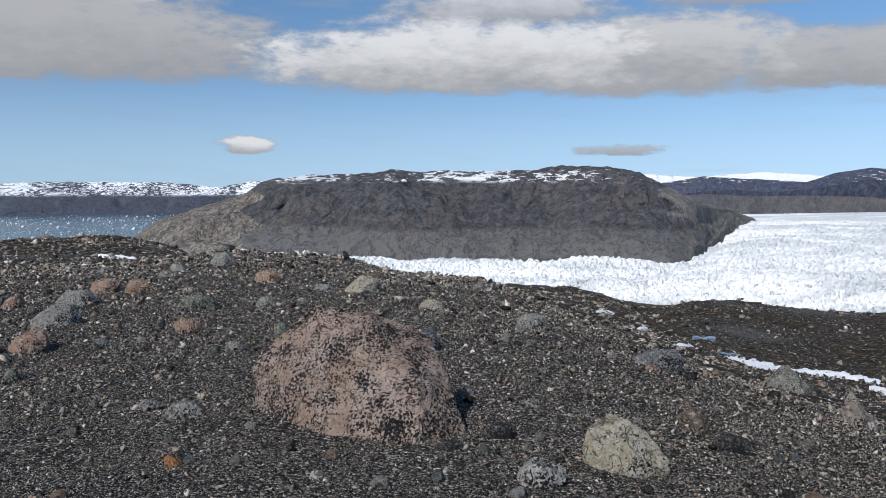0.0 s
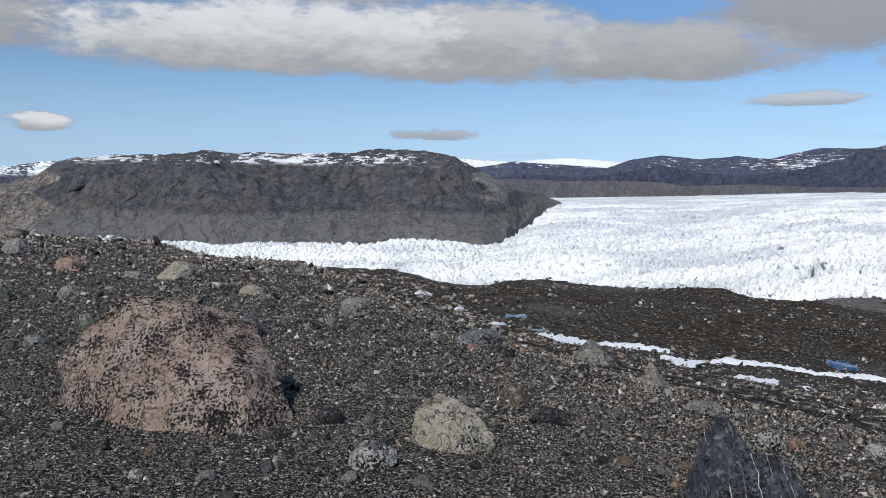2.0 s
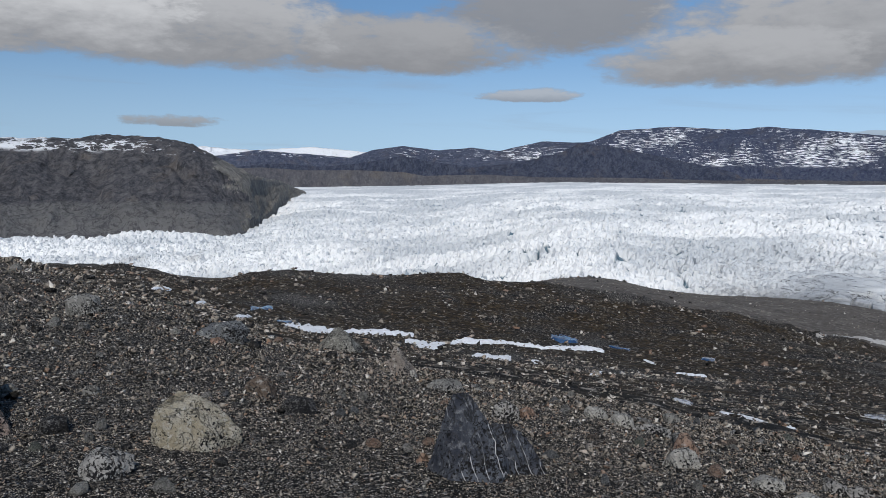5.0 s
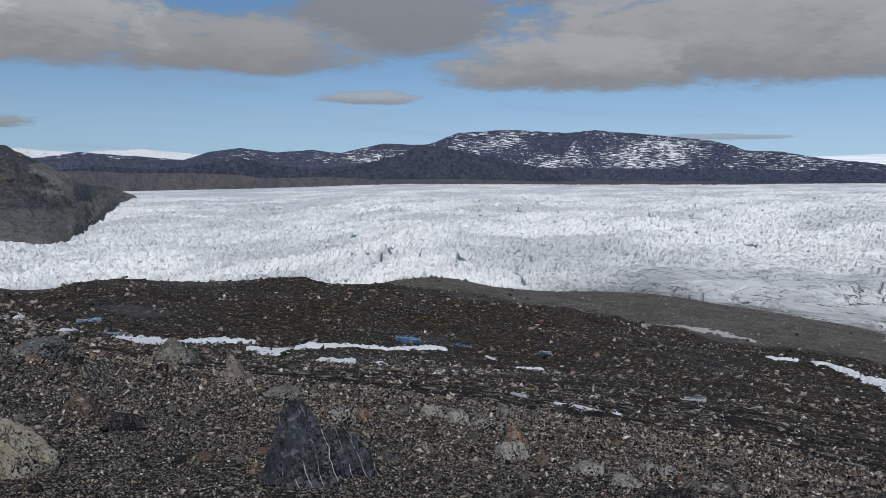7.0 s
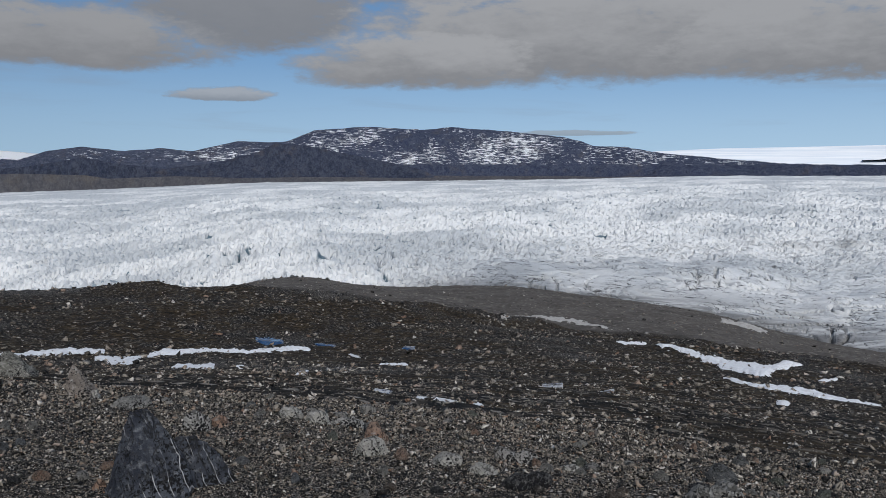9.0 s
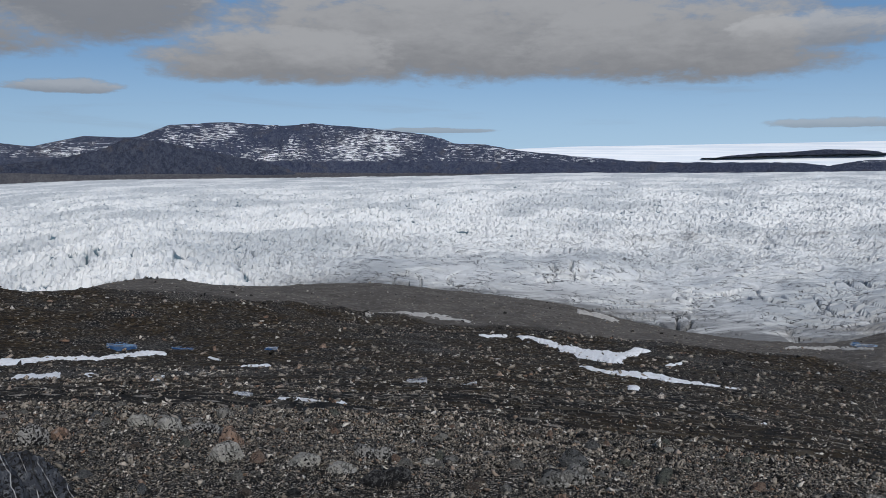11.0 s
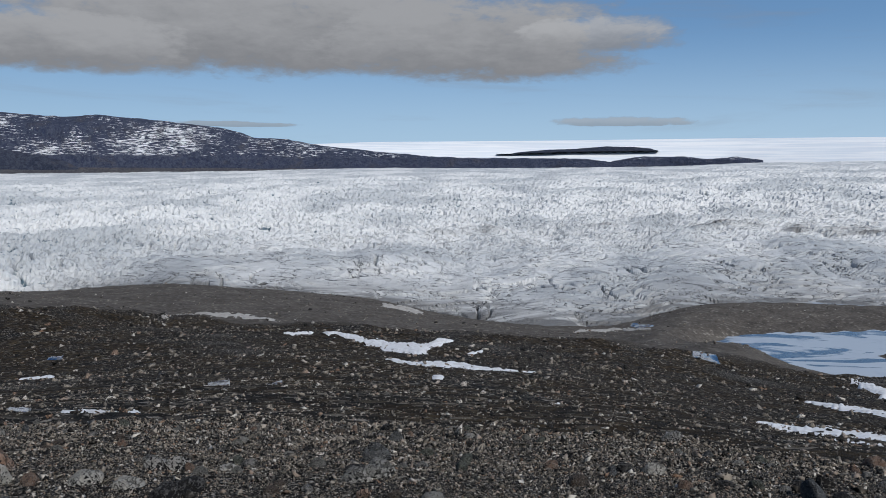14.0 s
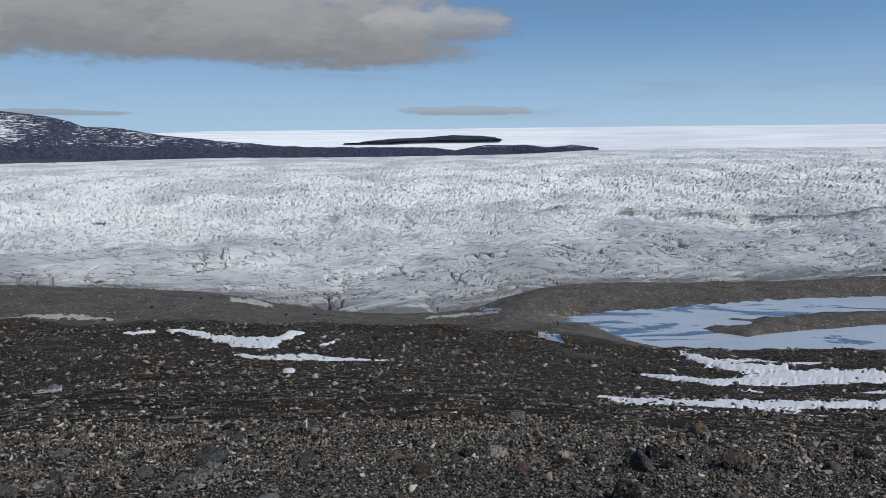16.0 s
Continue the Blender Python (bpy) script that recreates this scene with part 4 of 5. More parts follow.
def patch_mesh(name, line, mat, thick, seed, level=False):
    """A ragged sheet lying on the ground along a line of bearings: thick in the middle, its edges dipping among the stones."""
    az = np.arange(line[0][0], line[-1][0] + 0.035, 0.07)
    cols = [[k[i] for k in line] for i in range(3)]
    el, half = np.interp(az, cols[0], cols[1]), np.interp(az, cols[0], cols[2])
    r = np.geomspace(9, 720, 420)
    A, R = np.meshgrid(az, r)
    top = np.maximum.accumulate(np.degrees(np.arctan2(ground_z(A, R, True), R)), axis=0)
    v = np.linspace(-1.5, 1.5, 19)[:, None]
    Q = np.stack([np.interp(el[k] + v[:, 0] * half[k], top[:, k], r) for k in range(len(az))], -1)
    Q = np.minimum(Q, Q[:1] * 2.4)
    A = np.broadcast_to(az, Q.shape)
    z = ground_z(A, Q)
    wobble = (0.3 if level else 0.5) * rough(A * 1.4, v * half * 3.0 + A * 0, 3, 0.6, seed) + (0.1 if level else 0.4) * ripple(A * 5.0, v * half * 16 + A * 0, seed + 4)
    ends = np.clip(np.minimum(az - az[0], az[-1] - az) / 0.3, 0, 1)
    wobble = wobble * np.clip(0.3 / half, 0.25, 1)
    field = np.clip(np.minimum((0.72 - np.abs(v) + wobble) * 2.2, ends * 2 - 0.7), -0.7, 1)
    fill = 0.75 * np.clip((half - 0.15) / 0.3, 0, 1)              # deep snow levels the hollows
    z = z * (1 - fill) + ground_z(A, Q, True) * fill
    if level:
        z = np.broadcast_to(z.mean(axis=0), z.shape) * 0.15 + z * 0.85
    z = z + Q * np.where(field > 0, 0.0012 + 0.0012 * np.clip(half / 0.5, 0, 1), 0.0012) * field + 0.5 * thick * np.minimum(Q / 150, 1) * np.clip(field, 0, 1)
    return grid_mesh(name, polar(A, Q, z), [mat])


for i, line in enumerate(SNOW_PATCHES):
    mesh = patch_mesh("snow_patch", line, SNOW, 0.12, 100 + i * 13)
    if mesh.vertices[0].co.length > 190:                     # down on the moraine the snow is grey with silt
        mesh.materials[0] = SILTY
        tagged(new("snow_patch", mesh), "grey silty snow strip on the moraine gravel", "snow", "snow patches on the slope")
        continue
    ob = new("snow_patch", mesh)
    tagged(ob, "dirty white leftover snow lying in a gravel hollow", "snow", "snow patches on the slope")
for i, line in enumerate(PONDS):
    ob = new("pond", patch_mesh("pond", line, POND, 0.02, 400 + i * 13, True))
    tagged(ob, "small dark blue meltwater pond among the stones", "pond", "ponds on the slope")

# ---- boulders ----
# bearing, elevation of the foot, width, height (degrees), kind
BY_THE_BIG_BOULDER = (
    (7.1, -20.47, 4.15, 2.50, "spotted"),
    (4.2, -17.23, 2.59, 1.44, "black"),
    (-17.9, -15.10, 2.91, 1.36, "grey"),
    (-20.2, -14.47, 1.94, 0.83, "grey"),
    (-18.7, -18.27, 1.33, 1.07, "orange"),
    (6.5, -15.05, 1.26, 0.92, "grey"),
    (-1.4, -11.26, 2.75, 1.73, "slab"),
    (-11.3, -10.28, 1.18, 1.62, "green"),
    (-14.5, -10.95, 1.57, 0.76, "grey"),
    (0.6, -18.10, 2.38, 0.94, "black"),
    (-9.0, -19.73, 1.13, 0.81, "pale"),
    (17.9, -16.19, 1.54, 1.89, "brown"),
)
LEFT_PLATEAU = (
    (-27.2, -10.26, 3.06, 1.93, "rust"),
    (-28.0, -7.35, 1.49, 1.09, "rust"),
    (-25.7, -8.61, 3.47, 1.79, "grey"),
    (-24.2, -7.41, 2.88, 1.30, "grey"),
    (-22.7, -6.79, 2.09, 1.24, "rust"),
    (-20.5, -6.86, 2.39, 1.30, "rust"),
    (-28.2, -11.86, 1.18, 1.00, "green"),
    (-16.8, -7.96, 2.88, 1.25, "green"),
    (-17.5, -9.63, 2.47, 1.43, "rust"),
    (-22.9, -10.18, 1.58, 0.69, "slab"),
    (-12.4, -8.12, 1.69, 0.97, "grey"),
    (-15.2, -5.23, 2.29, 1.31, "grey"),
    (-12.2, -6.38, 2.19, 1.17, "rust"),
    (-5.8, -7.12, 3.08, 1.50, "tan"),
    (-8.2, -7.05, 1.89, 0.75, "grey"),
    (-0.7, -8.31, 2.28, 0.79, "tan"),
    (6.3, -9.87, 2.86, 1.69, "grey"),
)
CREST = (
    (15.0, -12.21, 4.41, 1.70, "slab"),
    (23.3, -12.92, 3.33, 2.15, "peak"),
    (27.4, -14.72, 2.6, 2.65, "horn"),
    (28.1, -14.80, 1.06, 0.68, "pale"),
    (20.0, -17.15, 3.26, 1.43, "black"),
    (17.5, -15.70, 2.42, 1.54, "brown"),
    (14.7, -12.35, 1.47, 0.66, "rust"),
)
RIGHT_SHOULDER = (
    (34.8, -17.59, 2.30, 1.94, "spotted"),
    (36.6, -17.47, 1.53, 1.15, "rust"),
    (41.3, -17.20, 2.11, 1.08, "pale"),
    (43.1, -17.55, 2.01, 1.18, "pale"),
    (45.1, -17.87, 2.86, 1.15, "spotted"),
    (47.6, -19.12, 2.09, 2.12, "rust"),
    (47.0, -19.90, 2.74, 1.77, "pale"),
    (46.5, -16.93, 1.34, 0.76, "grey"),
    (28.7, -20.65, 0.94, 0.96, "rust"),
    (30.6, -15.72, 2.99, 1.09, "grey"),
)
EAST_SLOPE = (
    (58.2, -20.23, 2.36, 1.38, "spotted"),
    (55.5, -21.16, 2.43, 1.11, "pale"),
    (59.1, -21.80, 3.17, 1.25, "black"),
    (61.6, -20.57, 1.97, 0.77, "pale"),
    (70.6, -21.33, 1.68, 1.12, "black"),
    (72.4, -21.10, 2.06, 1.21, "grey"),
    (46.6, -17.00, 1.34, 0.84, "grey"),
    (52.7, -20.57, 2.92, 1.27, "pale"),
    (58.0, -22.08, 2.61, 1.38, "black"),
    (71.9, -21.47, 2.24, 1.29, "grey"),
)
FAR_EAST = (
    (90.9, -20.47, 1.88, 1.04, "pale"),
    (91.7, -18.34, 1.52, 0.90, "grey"),
    (89.2, -20.54, 1.31, 0.97, "black"),
    (107.1, -20.05, 2.83, 1.59, "brown"),
    (100.3, -22.52, 2.69, 1.98, "black"),
    (70.7, -21.72, 2.43, 1.38, "grey"),
    (95.7, -20.64, 1.41, 0.63, "black"),
    (104.4, -21.12, 1.50, 0.87, "grey"),
    (56.9, -20.15, 1.98, 1.25, "spotted"),
    (71.3, -22.99, 1.30, 1.29, "rust"),
    (100.2, -20.07, 1.22, 0.64, "black"),
    (114.1, -18.37, 1.62, 0.84, "black"),
)
KINDS = {
    "tan": (material("tan stone", boulder_stone((0.25, 0.215, 0.15), (0.36, 0.335, 0.28), 0.08, scale=1.9)), "tan gneiss boulder with black lichen at its foot"),
    "spotted": (material("spotted stone", boulder_stone((0.23, 0.222, 0.208), (0.32, 0.31, 0.295), 0.15, scale=1.5)), "pale grey stone blotched with black lichen"),
    "black": (material("lichen-black stone", boulder_stone((0.055, 0.053, 0.052), (0.10, 0.098, 0.095), 0.2, (0.3, 0.3, 0.29), scale=1.8)), "low stone covered with black lichen"),
    "grey": (material("grey stone", boulder_stone((0.155, 0.15, 0.14), (0.245, 0.238, 0.22), 0.09, scale=1.5)), "weathered grey stone half sunk in gravel"),
    "peak": (material("speckled grey stone", boulder_stone((0.13, 0.128, 0.115), (0.2, 0.195, 0.175), 0.1, scale=1.4)), "pointed grey boulder with lichen specks beside a snow strip"),
    "horn": (material("grey-pink stone", boulder_stone((0.15, 0.13, 0.115), (0.22, 0.19, 0.165), 0.09, scale=1.4)), "upright grey-pink boulder on the gravel crest"),
    "green": (material("green-grey stone", boulder_stone((0.10, 0.11, 0.092), (0.16, 0.165, 0.14), 0.1, scale=1.5)), "green-grey lichen-covered stone in the gravel"),
    "slab": (material("blue-grey stone", boulder_stone((0.095, 0.10, 0.105), (0.15, 0.155, 0.16), 0.11, scale=1.5)), "flat blue-grey stone slab in the gravel"),
    "rust": (material("rust-brown stone", boulder_stone((0.22, 0.135, 0.096), (0.28, 0.21, 0.165), 0.1, scale=1.5)), "rusty reddish-brown stone on the gravel"),
    "brown": (material("brown stone", boulder_stone((0.085, 0.062, 0.048), (0.13, 0.105, 0.085), 0.1, scale=1.5)), "dark brown stone with black lichen"),
    "orange": (material("orange stone", boulder_stone((0.30, 0.13, 0.05), (0.26, 0.15, 0.08), 0.03, (0.3, 0.2, 0.1), scale=2.5)), "small bright orange stone on the gravel"),
    "pale": (material("pale stone", boulder_stone((0.27, 0.26, 0.235), (0.38, 0.365, 0.33), 0.06, (0.42, 0.41, 0.385), scale=1.8)), "pale rounded stone lying in dark gravel"),
}
PINK = material("pink granite", boulder_stone((0.235, 0.165, 0.128), (0.30, 0.24, 0.205), 0.14, (0.40, 0.34, 0.30), scale=1.5))
VEINED = material("dark veined gneiss", boulder_stone((0.025, 0.028, 0.038), (0.085, 0.092, 0.108), 0.11, (0.2, 0.205, 0.215), veins=0.6, scale=1.7))


def hull_stone(points, mat, cuts, grain, seed, soften=1):
    """An angular stone: the hull of a few corners, finely divided, its edges worn and its faces roughened."""
    bm = bmesh.new()
    for p in points:
        bm.verts.new(p)
    bmesh.ops.convex_hull(bm, input=bm.verts)
    bmesh.ops.delete(bm, geom=[v for v in bm.verts if not v.link_faces], context="VERTS")
    size = max((v.co.length for v in bm.verts), default=1.0)
    for _ in range(cuts):
        bmesh.ops.subdivide_edges(bm, edges=bm.edges, cuts=1, use_grid_fill=True)
        if _ >= cuts - 1 - soften:
            bmesh.ops.smooth_vert(bm, verts=bm.verts, factor=0.32, use_axis_x=True, use_axis_y=True, use_axis_z=True)
    bmesh.ops.triangulate(bm, faces=bm.faces)
    bm.normal_update()
    off = Vector((seed * 3.1, seed * 1.7, seed * 0.9))
    moved = []
    for v in bm.verts:
        q = v.co / size
        d = noise.fractal(q * 2.2 + off, 0.9, 2.1, 5) * 0.6 + 0.5 * abs(noise.noise(q * 5.5 + off)) + 0.3 * noise.noise(q * 13 + off) + 0.12 * noise.noise(q * 30 + off)
        moved.append(v.co + v.normal * d * grain * size)
    for v, co in zip(bm.verts, moved):
        v.co = co
    mesh = bpy.data.meshes.new("stone")
    bm.to_mesh(mesh)
    bm.free()
    mesh.polygons.foreach_set("use_smooth", np.full(len(mesh.polygons), True))
    mesh.materials.append(mat)
    return mesh


def corners(width, depth, height, rng, flat, sharp=False):
    """Corners of a rough block standing on z = 0, sunk a little."""
    pts = []
    lean_x, lean_y = rng.uniform(-0.16, 0.16), rng.uniform(-0.05, 0.2)
    levels = ((-0.25, 1.05, 5), (0.1, 1.0, 5), (0.55, 0.55, 4), (1.0, 0.12, 3)) if sharp else ((-0.25, 0.95, 5), (0.2, 1.0, 5), (0.68, 0.84, 4), (1.0, 0.6 if flat else 0.34, 3))
    for level, spread, count in levels:
        turn = rng.uniform(0, 6.28)
        for k in range(count):
            a = turn + k * 6.283 / count + rng.uniform(-0.45, 0.45)
            s = spread * rng.uniform(0.72, 1.04)
            up = level * rng.uniform(0.8, 1.0)
            pts.append((0.5 * width * s * math.cos(a) + lean_x * width * up, 0.5 * depth * s * math.sin(a) + lean_y * depth * up, height * up))
    return pts


BOULDER_SPOTS = []


def place_boulder(az, el, wide, tall, kind, seed):
    rng = random.Random(seed)
    r = on_ground(az, el)
    far = math.hypot(r, r * math.tan(radians(el)))
    width, height = radians(wide) * far, radians(tall) * far
    depth = width * rng.uniform(0.6, 0.95)
    seen_depth = 0.45 * depth * abs(math.sin(radians(el)))       # part of the height that is really the top seen from above
    height = max(height * 0.86 - seen_depth, (0.85 if kind in ("peak", "horn") else 0.3) * height)
    mat, label = KINDS[kind]
    mesh = hull_stone(corners(width, depth, height, rng, kind in ("slab", "grey", "pale", "black"), kind in ("peak", "horn")), mat, 4 if wide > 2.2 else 3, 0.075, seed, 0)
    ob = new("boulder" if width > 0.5 else "stone", mesh)
    mid = r + 0.4 * depth
    ob.matrix_world = Matrix.Translation(spot(az, mid, -0.02 * height)) @ pose(0, 0, 0, 0, 0, -az)
    BOULDER_SPOTS.append((ob.location.x, ob.location.y, 0.5 * max(width, depth)))
    return tagged(ob, label, "boulder" if width > 0.5 else "stone")


seed = 11
for group in (BY_THE_BIG_BOULDER, LEFT_PLATEAU, CREST, RIGHT_SHOULDER, EAST_SLOPE, FAR_EAST):
    for az, el, wide, tall, kind in group:
        place_boulder(az, el, wide, tall, kind, seed)
        seed += 1


def shaped_boulder(name, label, az, r, turn, points, mat, seed, grain=0.03, soften=1, scale=1.0):
    mesh = hull_stone([tuple(c * scale for c in p) for p in points], mat, 5, grain, seed, soften)
    ob = new(name, mesh)
    ob.matrix_world = Matrix.Translation(spot(az, r)) @ pose(0, 0, 0, 0, 0, -az + turn)
    BOULDER_SPOTS.append((ob.location.x, ob.location.y, 0.75 * scale * max(abs(p[0]) for p in points)))
    return tagged(ob, label, "boulder")


shaped_boulder("boulder", "large pink granite boulder speckled with black lichen", -6.2, 6.0, 0,
               ((-0.80, 0.45, 0.0), (-0.80, 0.34, 0.30), (-0.70, 0.1, -0.1), (-0.56, 0.33, 0.55), (-0.38, 0.3, 0.72), (-0.30, 0.29, 0.76), (0.09, 0.30, 0.755), (0.12, 0.1, 0.70),
                (0.32, 0.19, 0.62), (0.56, 0.17, 0.52), (0.64, -0.03, 0.40), (0.69, -0.24, 0.23), (0.25, -0.06, 0.58), (0.43, -0.55, 0.30), (0.45, -0.80, -0.05), (0.40, -0.84, -0.12),
                (0.76, -0.5, -0.05), (0.8, -0.3, -0.12), (-0.25, -0.42, -0.08), (-0.22, -0.36, 0.12), (-0.5, 0.85, -0.1), (0.55, 0.75, -0.1), (0.1, 0.62, 0.6), (-0.4, 0.62, 0.55)), PINK, 3, 0.05, 0, 1.0)
shaped_boulder("boulder", "tan banded gneiss boulder with black lichen at its foot", 13.2, 4.75, 0,
               ((-0.22, 0.05, 0.2), (-0.24, 0.02, 0.1), (-0.1, 0.2, 0.245), (-0.02, 0.12, 0.24), (0.09, 0.1, 0.185), (0.21, 0.0, 0.06), (0.2, -0.02, -0.08), (0.03, -0.17, -0.06), (0.02, -0.13, 0.06),
                (-0.16, -0.06, 0.06), (-0.15, -0.1, -0.08), (-0.24, 0.1, -0.1), (0.15, 0.3, -0.1), (-0.1, 0.32, 0.1)), KINDS["tan"][0], 9, 0.05, 0, 1.08)
shaped_boulder("boulder", "dark banded gneiss boulder with white quartz veins", 31.8, 4.2, -8,
               ((-0.24, -0.05, -0.1), (-0.05, -0.25, -0.1), (0.22, -0.25, -0.1), (0.28, 0.2, -0.1), (-0.2, 0.3, -0.1), (-0.12, 0.02, 0.3), (-0.08, 0.05, 0.41),
                (0.0, 0.04, 0.425), (0.05, 0.03, 0.37), (0.14, -0.02, 0.25), (0.22, -0.08, 0.12), (0.02, 0.3, 0.28)), VEINED, 5, 0.035, 0, 0.97)
shaped_boulder("boulder", "broken flake of dark veined gneiss beside its parent boulder", 35.3, 4.25, 5,
               ((-0.16, -0.05, -0.1), (0.0, -0.16, -0.1), (0.22, -0.12, -0.08), (0.2, 0.12, -0.1), (-0.1, 0.2, -0.1), (-0.12, 0.05, 0.25), (-0.02, 0.05, 0.24), (0.1, 0.02, 0.14)),
               VEINED, 8, 0.05, 0, 0.97)

# ---- middling loose stones, each by itself ----
STONE_KINDS = ("grey", "spotted", "pale", "rust", "black", "green", "slab", "grey", "spotted", "brown")


def make_stones():
    rng = random.Random(77)
    meshes = []
    for k, kind in enumerate(STONE_KINDS * 2):
        meshes.append((hull_stone(corners(1.0, rng.uniform(0.6, 0.95), rng.uniform(0.3, 0.6), rng, k % 2), KINDS[kind][0], 2, 0.05, 300 + k), KINDS[kind][1]))
    for _ in range(260):
        az = rng.uniform(-31, 116)
        r = 3.9 * (float(along(np.array([az]), SHOULDER, 1)[0]) * 1.2 / 3.9) ** rng.random()
        size = min(0.075 + 0.05 * rng.paretovariate(2.2), 0.34) * (0.55 + r / 22)
        here = spot(az, r, -0.01 * size)
        if any((here.x - x) ** 2 + (here.y - y) ** 2 < (rad + size * 0.5) ** 2 for x, y, rad in BOULDER_SPOTS):
            continue
        mesh, label = rng.choice(meshes)
        ob = new("stone", mesh)
        ob.matrix_world = Matrix.Translation(here) @ pose(0, 0, 0, rng.uniform(-9, 9), rng.uniform(-9, 9), rng.uniform(0, 360)) @ Matrix.Scale(size, 4)
        BOULDER_SPOTS.append((here.x, here.y, size * 0.5))
        tagged(ob, label, "stone", "loose stones on the gravel")


make_stones()

# ---- loose stones and gravel, past counting ----


def pebble_shapes(count, seed, points=8):
    """Small angular hulls as vertex and triangle arrays."""
    rng, shapes = random.Random(seed), []
    for _ in range(count):
        bm = bmesh.new()
        for _ in range(points):
            p = Vector((rng.gauss(0, 1), rng.gauss(0, 1), rng.gauss(0, 1))).normalized() * rng.uniform(0.8, 1.0)
            bm.verts.new((p.x * 0.5, p.y * 0.5 * rng.uniform(0.75, 1), p.z * 0.36))
        bmesh.ops.convex_hull(bm, input=bm.verts)
        bmesh.ops.delete(bm, geom=[v for v in bm.verts if not v.link_faces], context="VERTS")
        bm.verts.index_update()
        shapes.append((np.array([v.co[:] for v in bm.verts]), np.array([[v.index for v in f.verts] for f in bm.faces])))
        bm.free()
    return shapes


def scatter(name, label, category, az, r, size, mat, seed, sink=0.1, level=None, points=6):
    """Stones of the given sizes at those places, turned at random, joined into one mesh."""
    rng = np.random.default_rng(seed)
    shapes = pebble_shapes(20, seed, points)
    z = ground_z(az, r) if level is None else np.full(len(az), level)
    base = polar(az, r, z)
    spots = np.array(BOULDER_SPOTS)
    keep = np.ones(len(az), bool)
    for x, y, rad in spots:
        keep &= (base[:, 0] - x) ** 2 + (base[:, 1] - y) ** 2 > (rad * 0.72) ** 2
    pick = rng.integers(0, len(shapes), len(az))
    all_v, all_f, start = [], [], 0
    for k, (v, f) in enumerate(shapes):
        use = np.nonzero(keep & (pick == k))[0]
        n = len(use)
        turn, lean = rng.uniform(0, 6.283, n), rng.uniform(-0.45, 0.45, n)
        c, s, cl, sl = np.cos(turn), np.sin(turn), np.cos(lean), np.sin(lean)
        sq = np.stack([rng.uniform(0.75, 1.25, n), rng.uniform(0.7, 1.1, n), rng.uniform(0.65, 1.25, n)], -1)
        p = v[None] * sq[:, None] * size[use][:, None, None]
        px, pz = p[..., 0] * cl[:, None] + p[..., 2] * sl[:, None], p[..., 2] * cl[:, None] - p[..., 0] * sl[:, None]
        q = np.stack([px * c[:, None] - p[..., 1] * s[:, None], px * s[:, None] + p[..., 1] * c[:, None], pz + sink * size[use][:, None]], -1) + base[use][:, None]
        all_v.append(q.reshape(-1, 3))
        all_f.append((f[None] + (start + np.arange(n) * len(v))[:, None, None]).reshape(-1, 3))
        start += n * len(v)
    verts, faces = np.concatenate(all_v), np.concatenate(all_f)
    mesh = bpy.data.meshes.new(name)
    mesh.vertices.add(len(verts))
    mesh.vertices.foreach_set("co", verts.reshape(-1).astype(np.float32))
    mesh.loops.add(faces.size)
    mesh.loops.foreach_set("vertex_index", faces.reshape(-1).astype(np.int32))
    mesh.polygons.add(len(faces))
    mesh.polygons.foreach_set("loop_start", np.arange(0, faces.size, 3, dtype=np.int32))
    mesh.update(calc_edges=True)
    mesh.materials.append(mat)
    return tagged(new(name, mesh), label, category, kind="stuff")


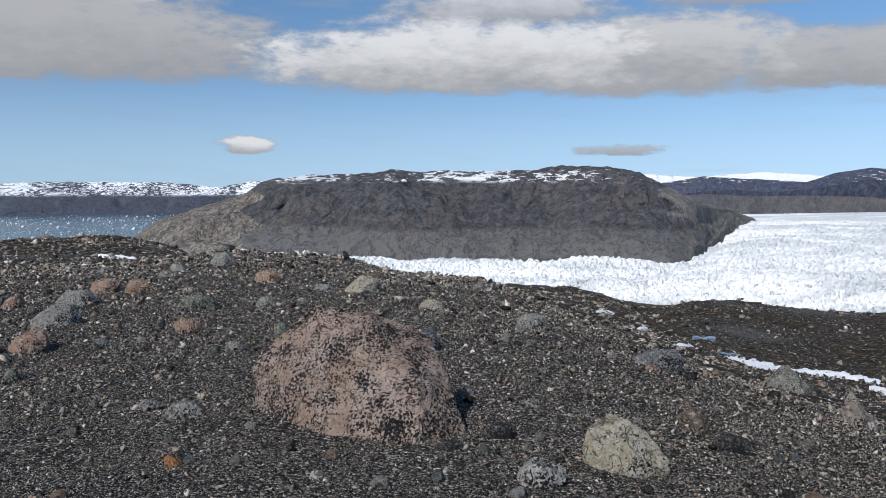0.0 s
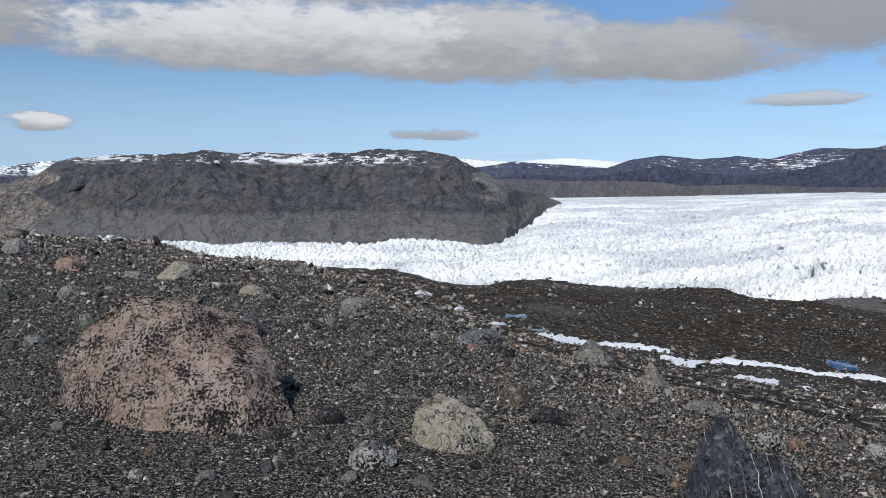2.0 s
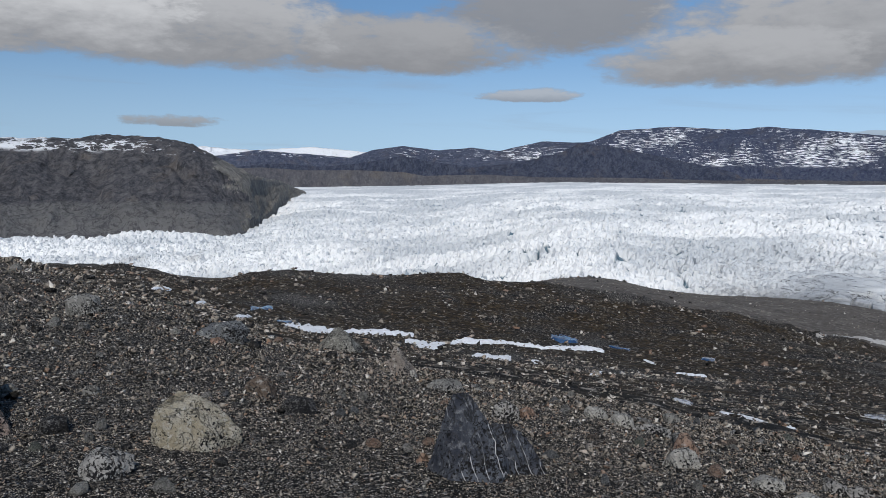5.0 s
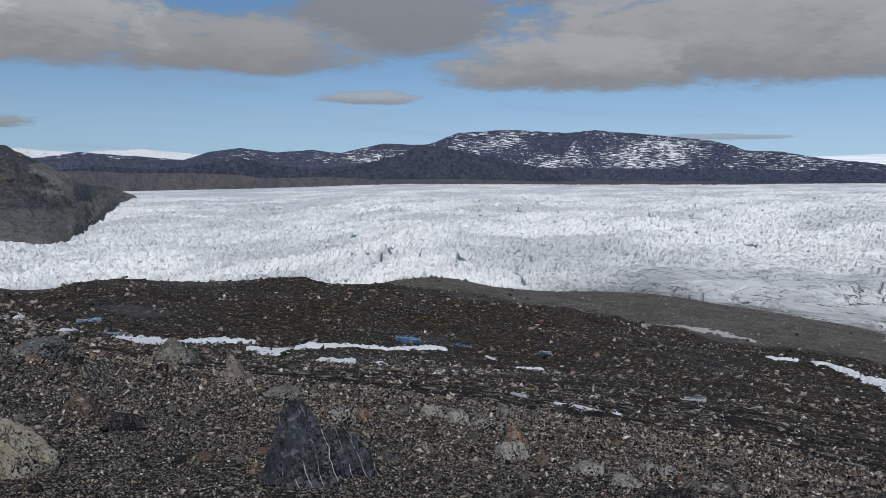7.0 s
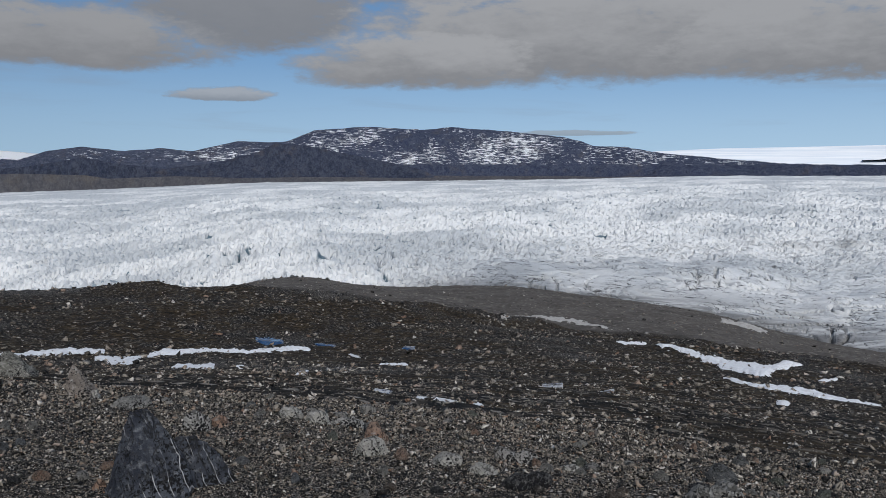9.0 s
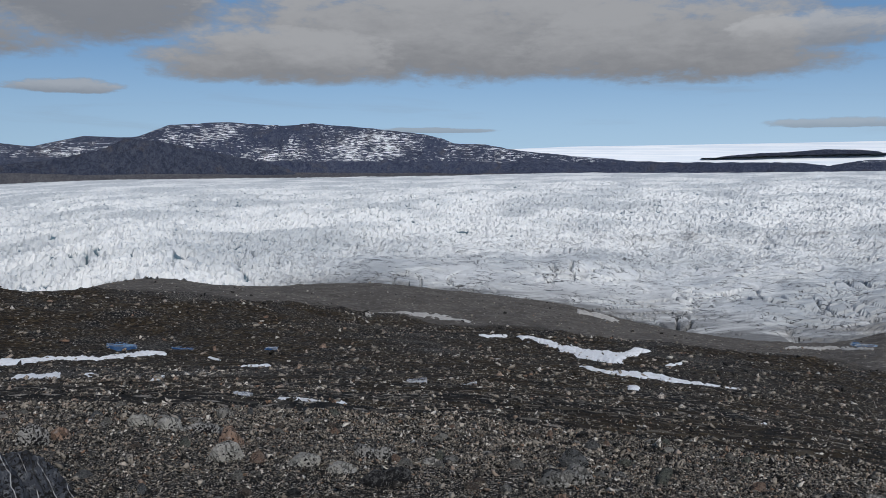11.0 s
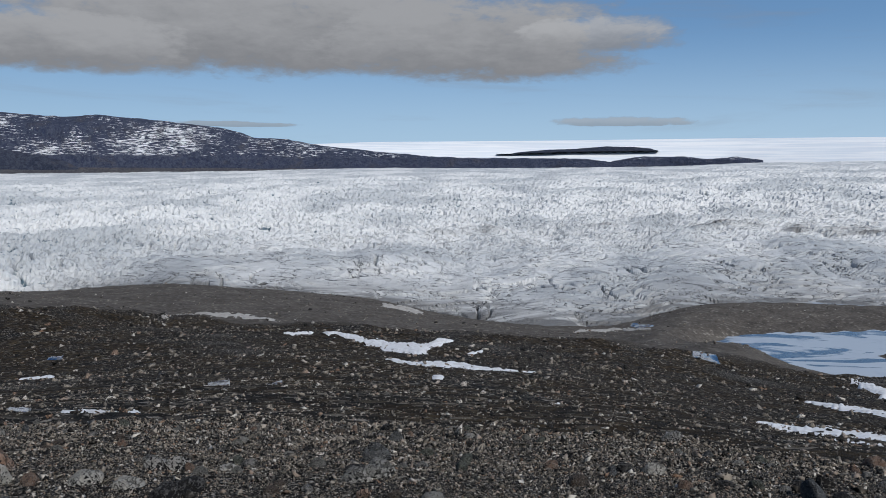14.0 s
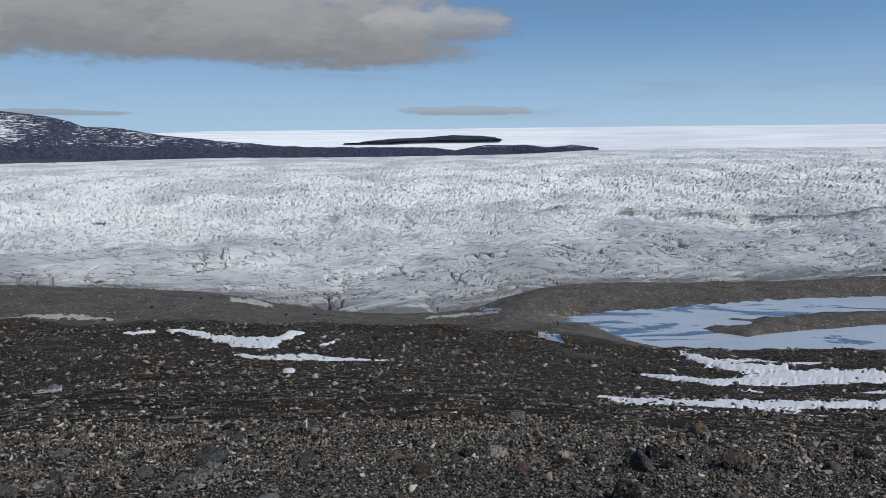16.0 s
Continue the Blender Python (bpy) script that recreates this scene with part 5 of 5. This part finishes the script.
def make_gravel():
    rng = np.random.default_rng(5)
    n = 235000
    az = rng.uniform(-31, 117, n)
    edge = along(az, SHOULDER, 1)
    r = 3.8 * (edge * 1.25 / 3.8) ** (rng.uniform(0, 1, n) ** 0.95)
    size = r * 0.0034 * np.exp(rng.normal(0, 0.45, n)) * np.where(rng.uniform(0, 1, n) < 0.03, 2.4, 1.0)
    scatter("gravel", "angular grey gravel spotted with black lichen", "gravel", az, r, size, STONE, 21, points=5)
    n = 90000
    az = rng.uniform(-33, 118, n)
    inner, outer = along(az, SHOULDER, 1), along(az, HILL, 1)
    r = inner * (outer * 1.02 / inner) ** rng.uniform(0, 1, n)
    size = np.minimum(r * 0.0030 * (rng.pareto(2.3, n) * 0.7 + 0.65), np.minimum(1.5, r * 0.014))
    thin = rough(r * np.sin(np.radians(az)) / 14, r * np.cos(np.radians(az)) / 14, 3, 0.5, 44) + rng.uniform(-0.8, 0.8, n) > -0.25
    scatter("slope_stones", "scattered frost-shattered stones on the brown slope", "stones", az[thin], r[thin], size[thin], STONE, 22)
    n = 5000
    az = rng.uniform(36, 118, n)
    inner, outer = along(az, HILL, 1) * 1.3, along(az, MARGIN, 1) * 0.99
    r = rng.uniform(0, 1, n) * (outer - inner) + inner
    size = np.minimum(r * 0.0015 * (rng.pareto(2.6, n) * 0.7 + 0.8), 3.0)
    dry = ground_z(az, r) > LAKE_Z + 0.3
    scatter("moraine_stones", "pale stones strewn over grey moraine gravel", "stones", az[dry], r[dry], size[dry], STONE, 23)


make_gravel()


def make_brash():
    rng = np.random.default_rng(8)
    n = 1500
    az = rng.uniform(-31, -12, n)
    r = 2300 * (4600 / 2300) ** rng.uniform(0, 1, n)
    size = r * 0.0012 * (rng.pareto(2.2, n) * 0.8 + 0.7)
    lanes = rough(az * 0.5, np.log(r) * 30, 3, 0.5, 55) + rng.uniform(-0.5, 0.5, n) > -0.1
    az, r, size = az[lanes], r[lanes], np.minimum(size[lanes], 24)
    scatter("drift_ice", "white ice floes and bergs drifting on the fjord", "drift ice", az, r, size, SNOW, 31, 0.1, -128.0)


make_brash()
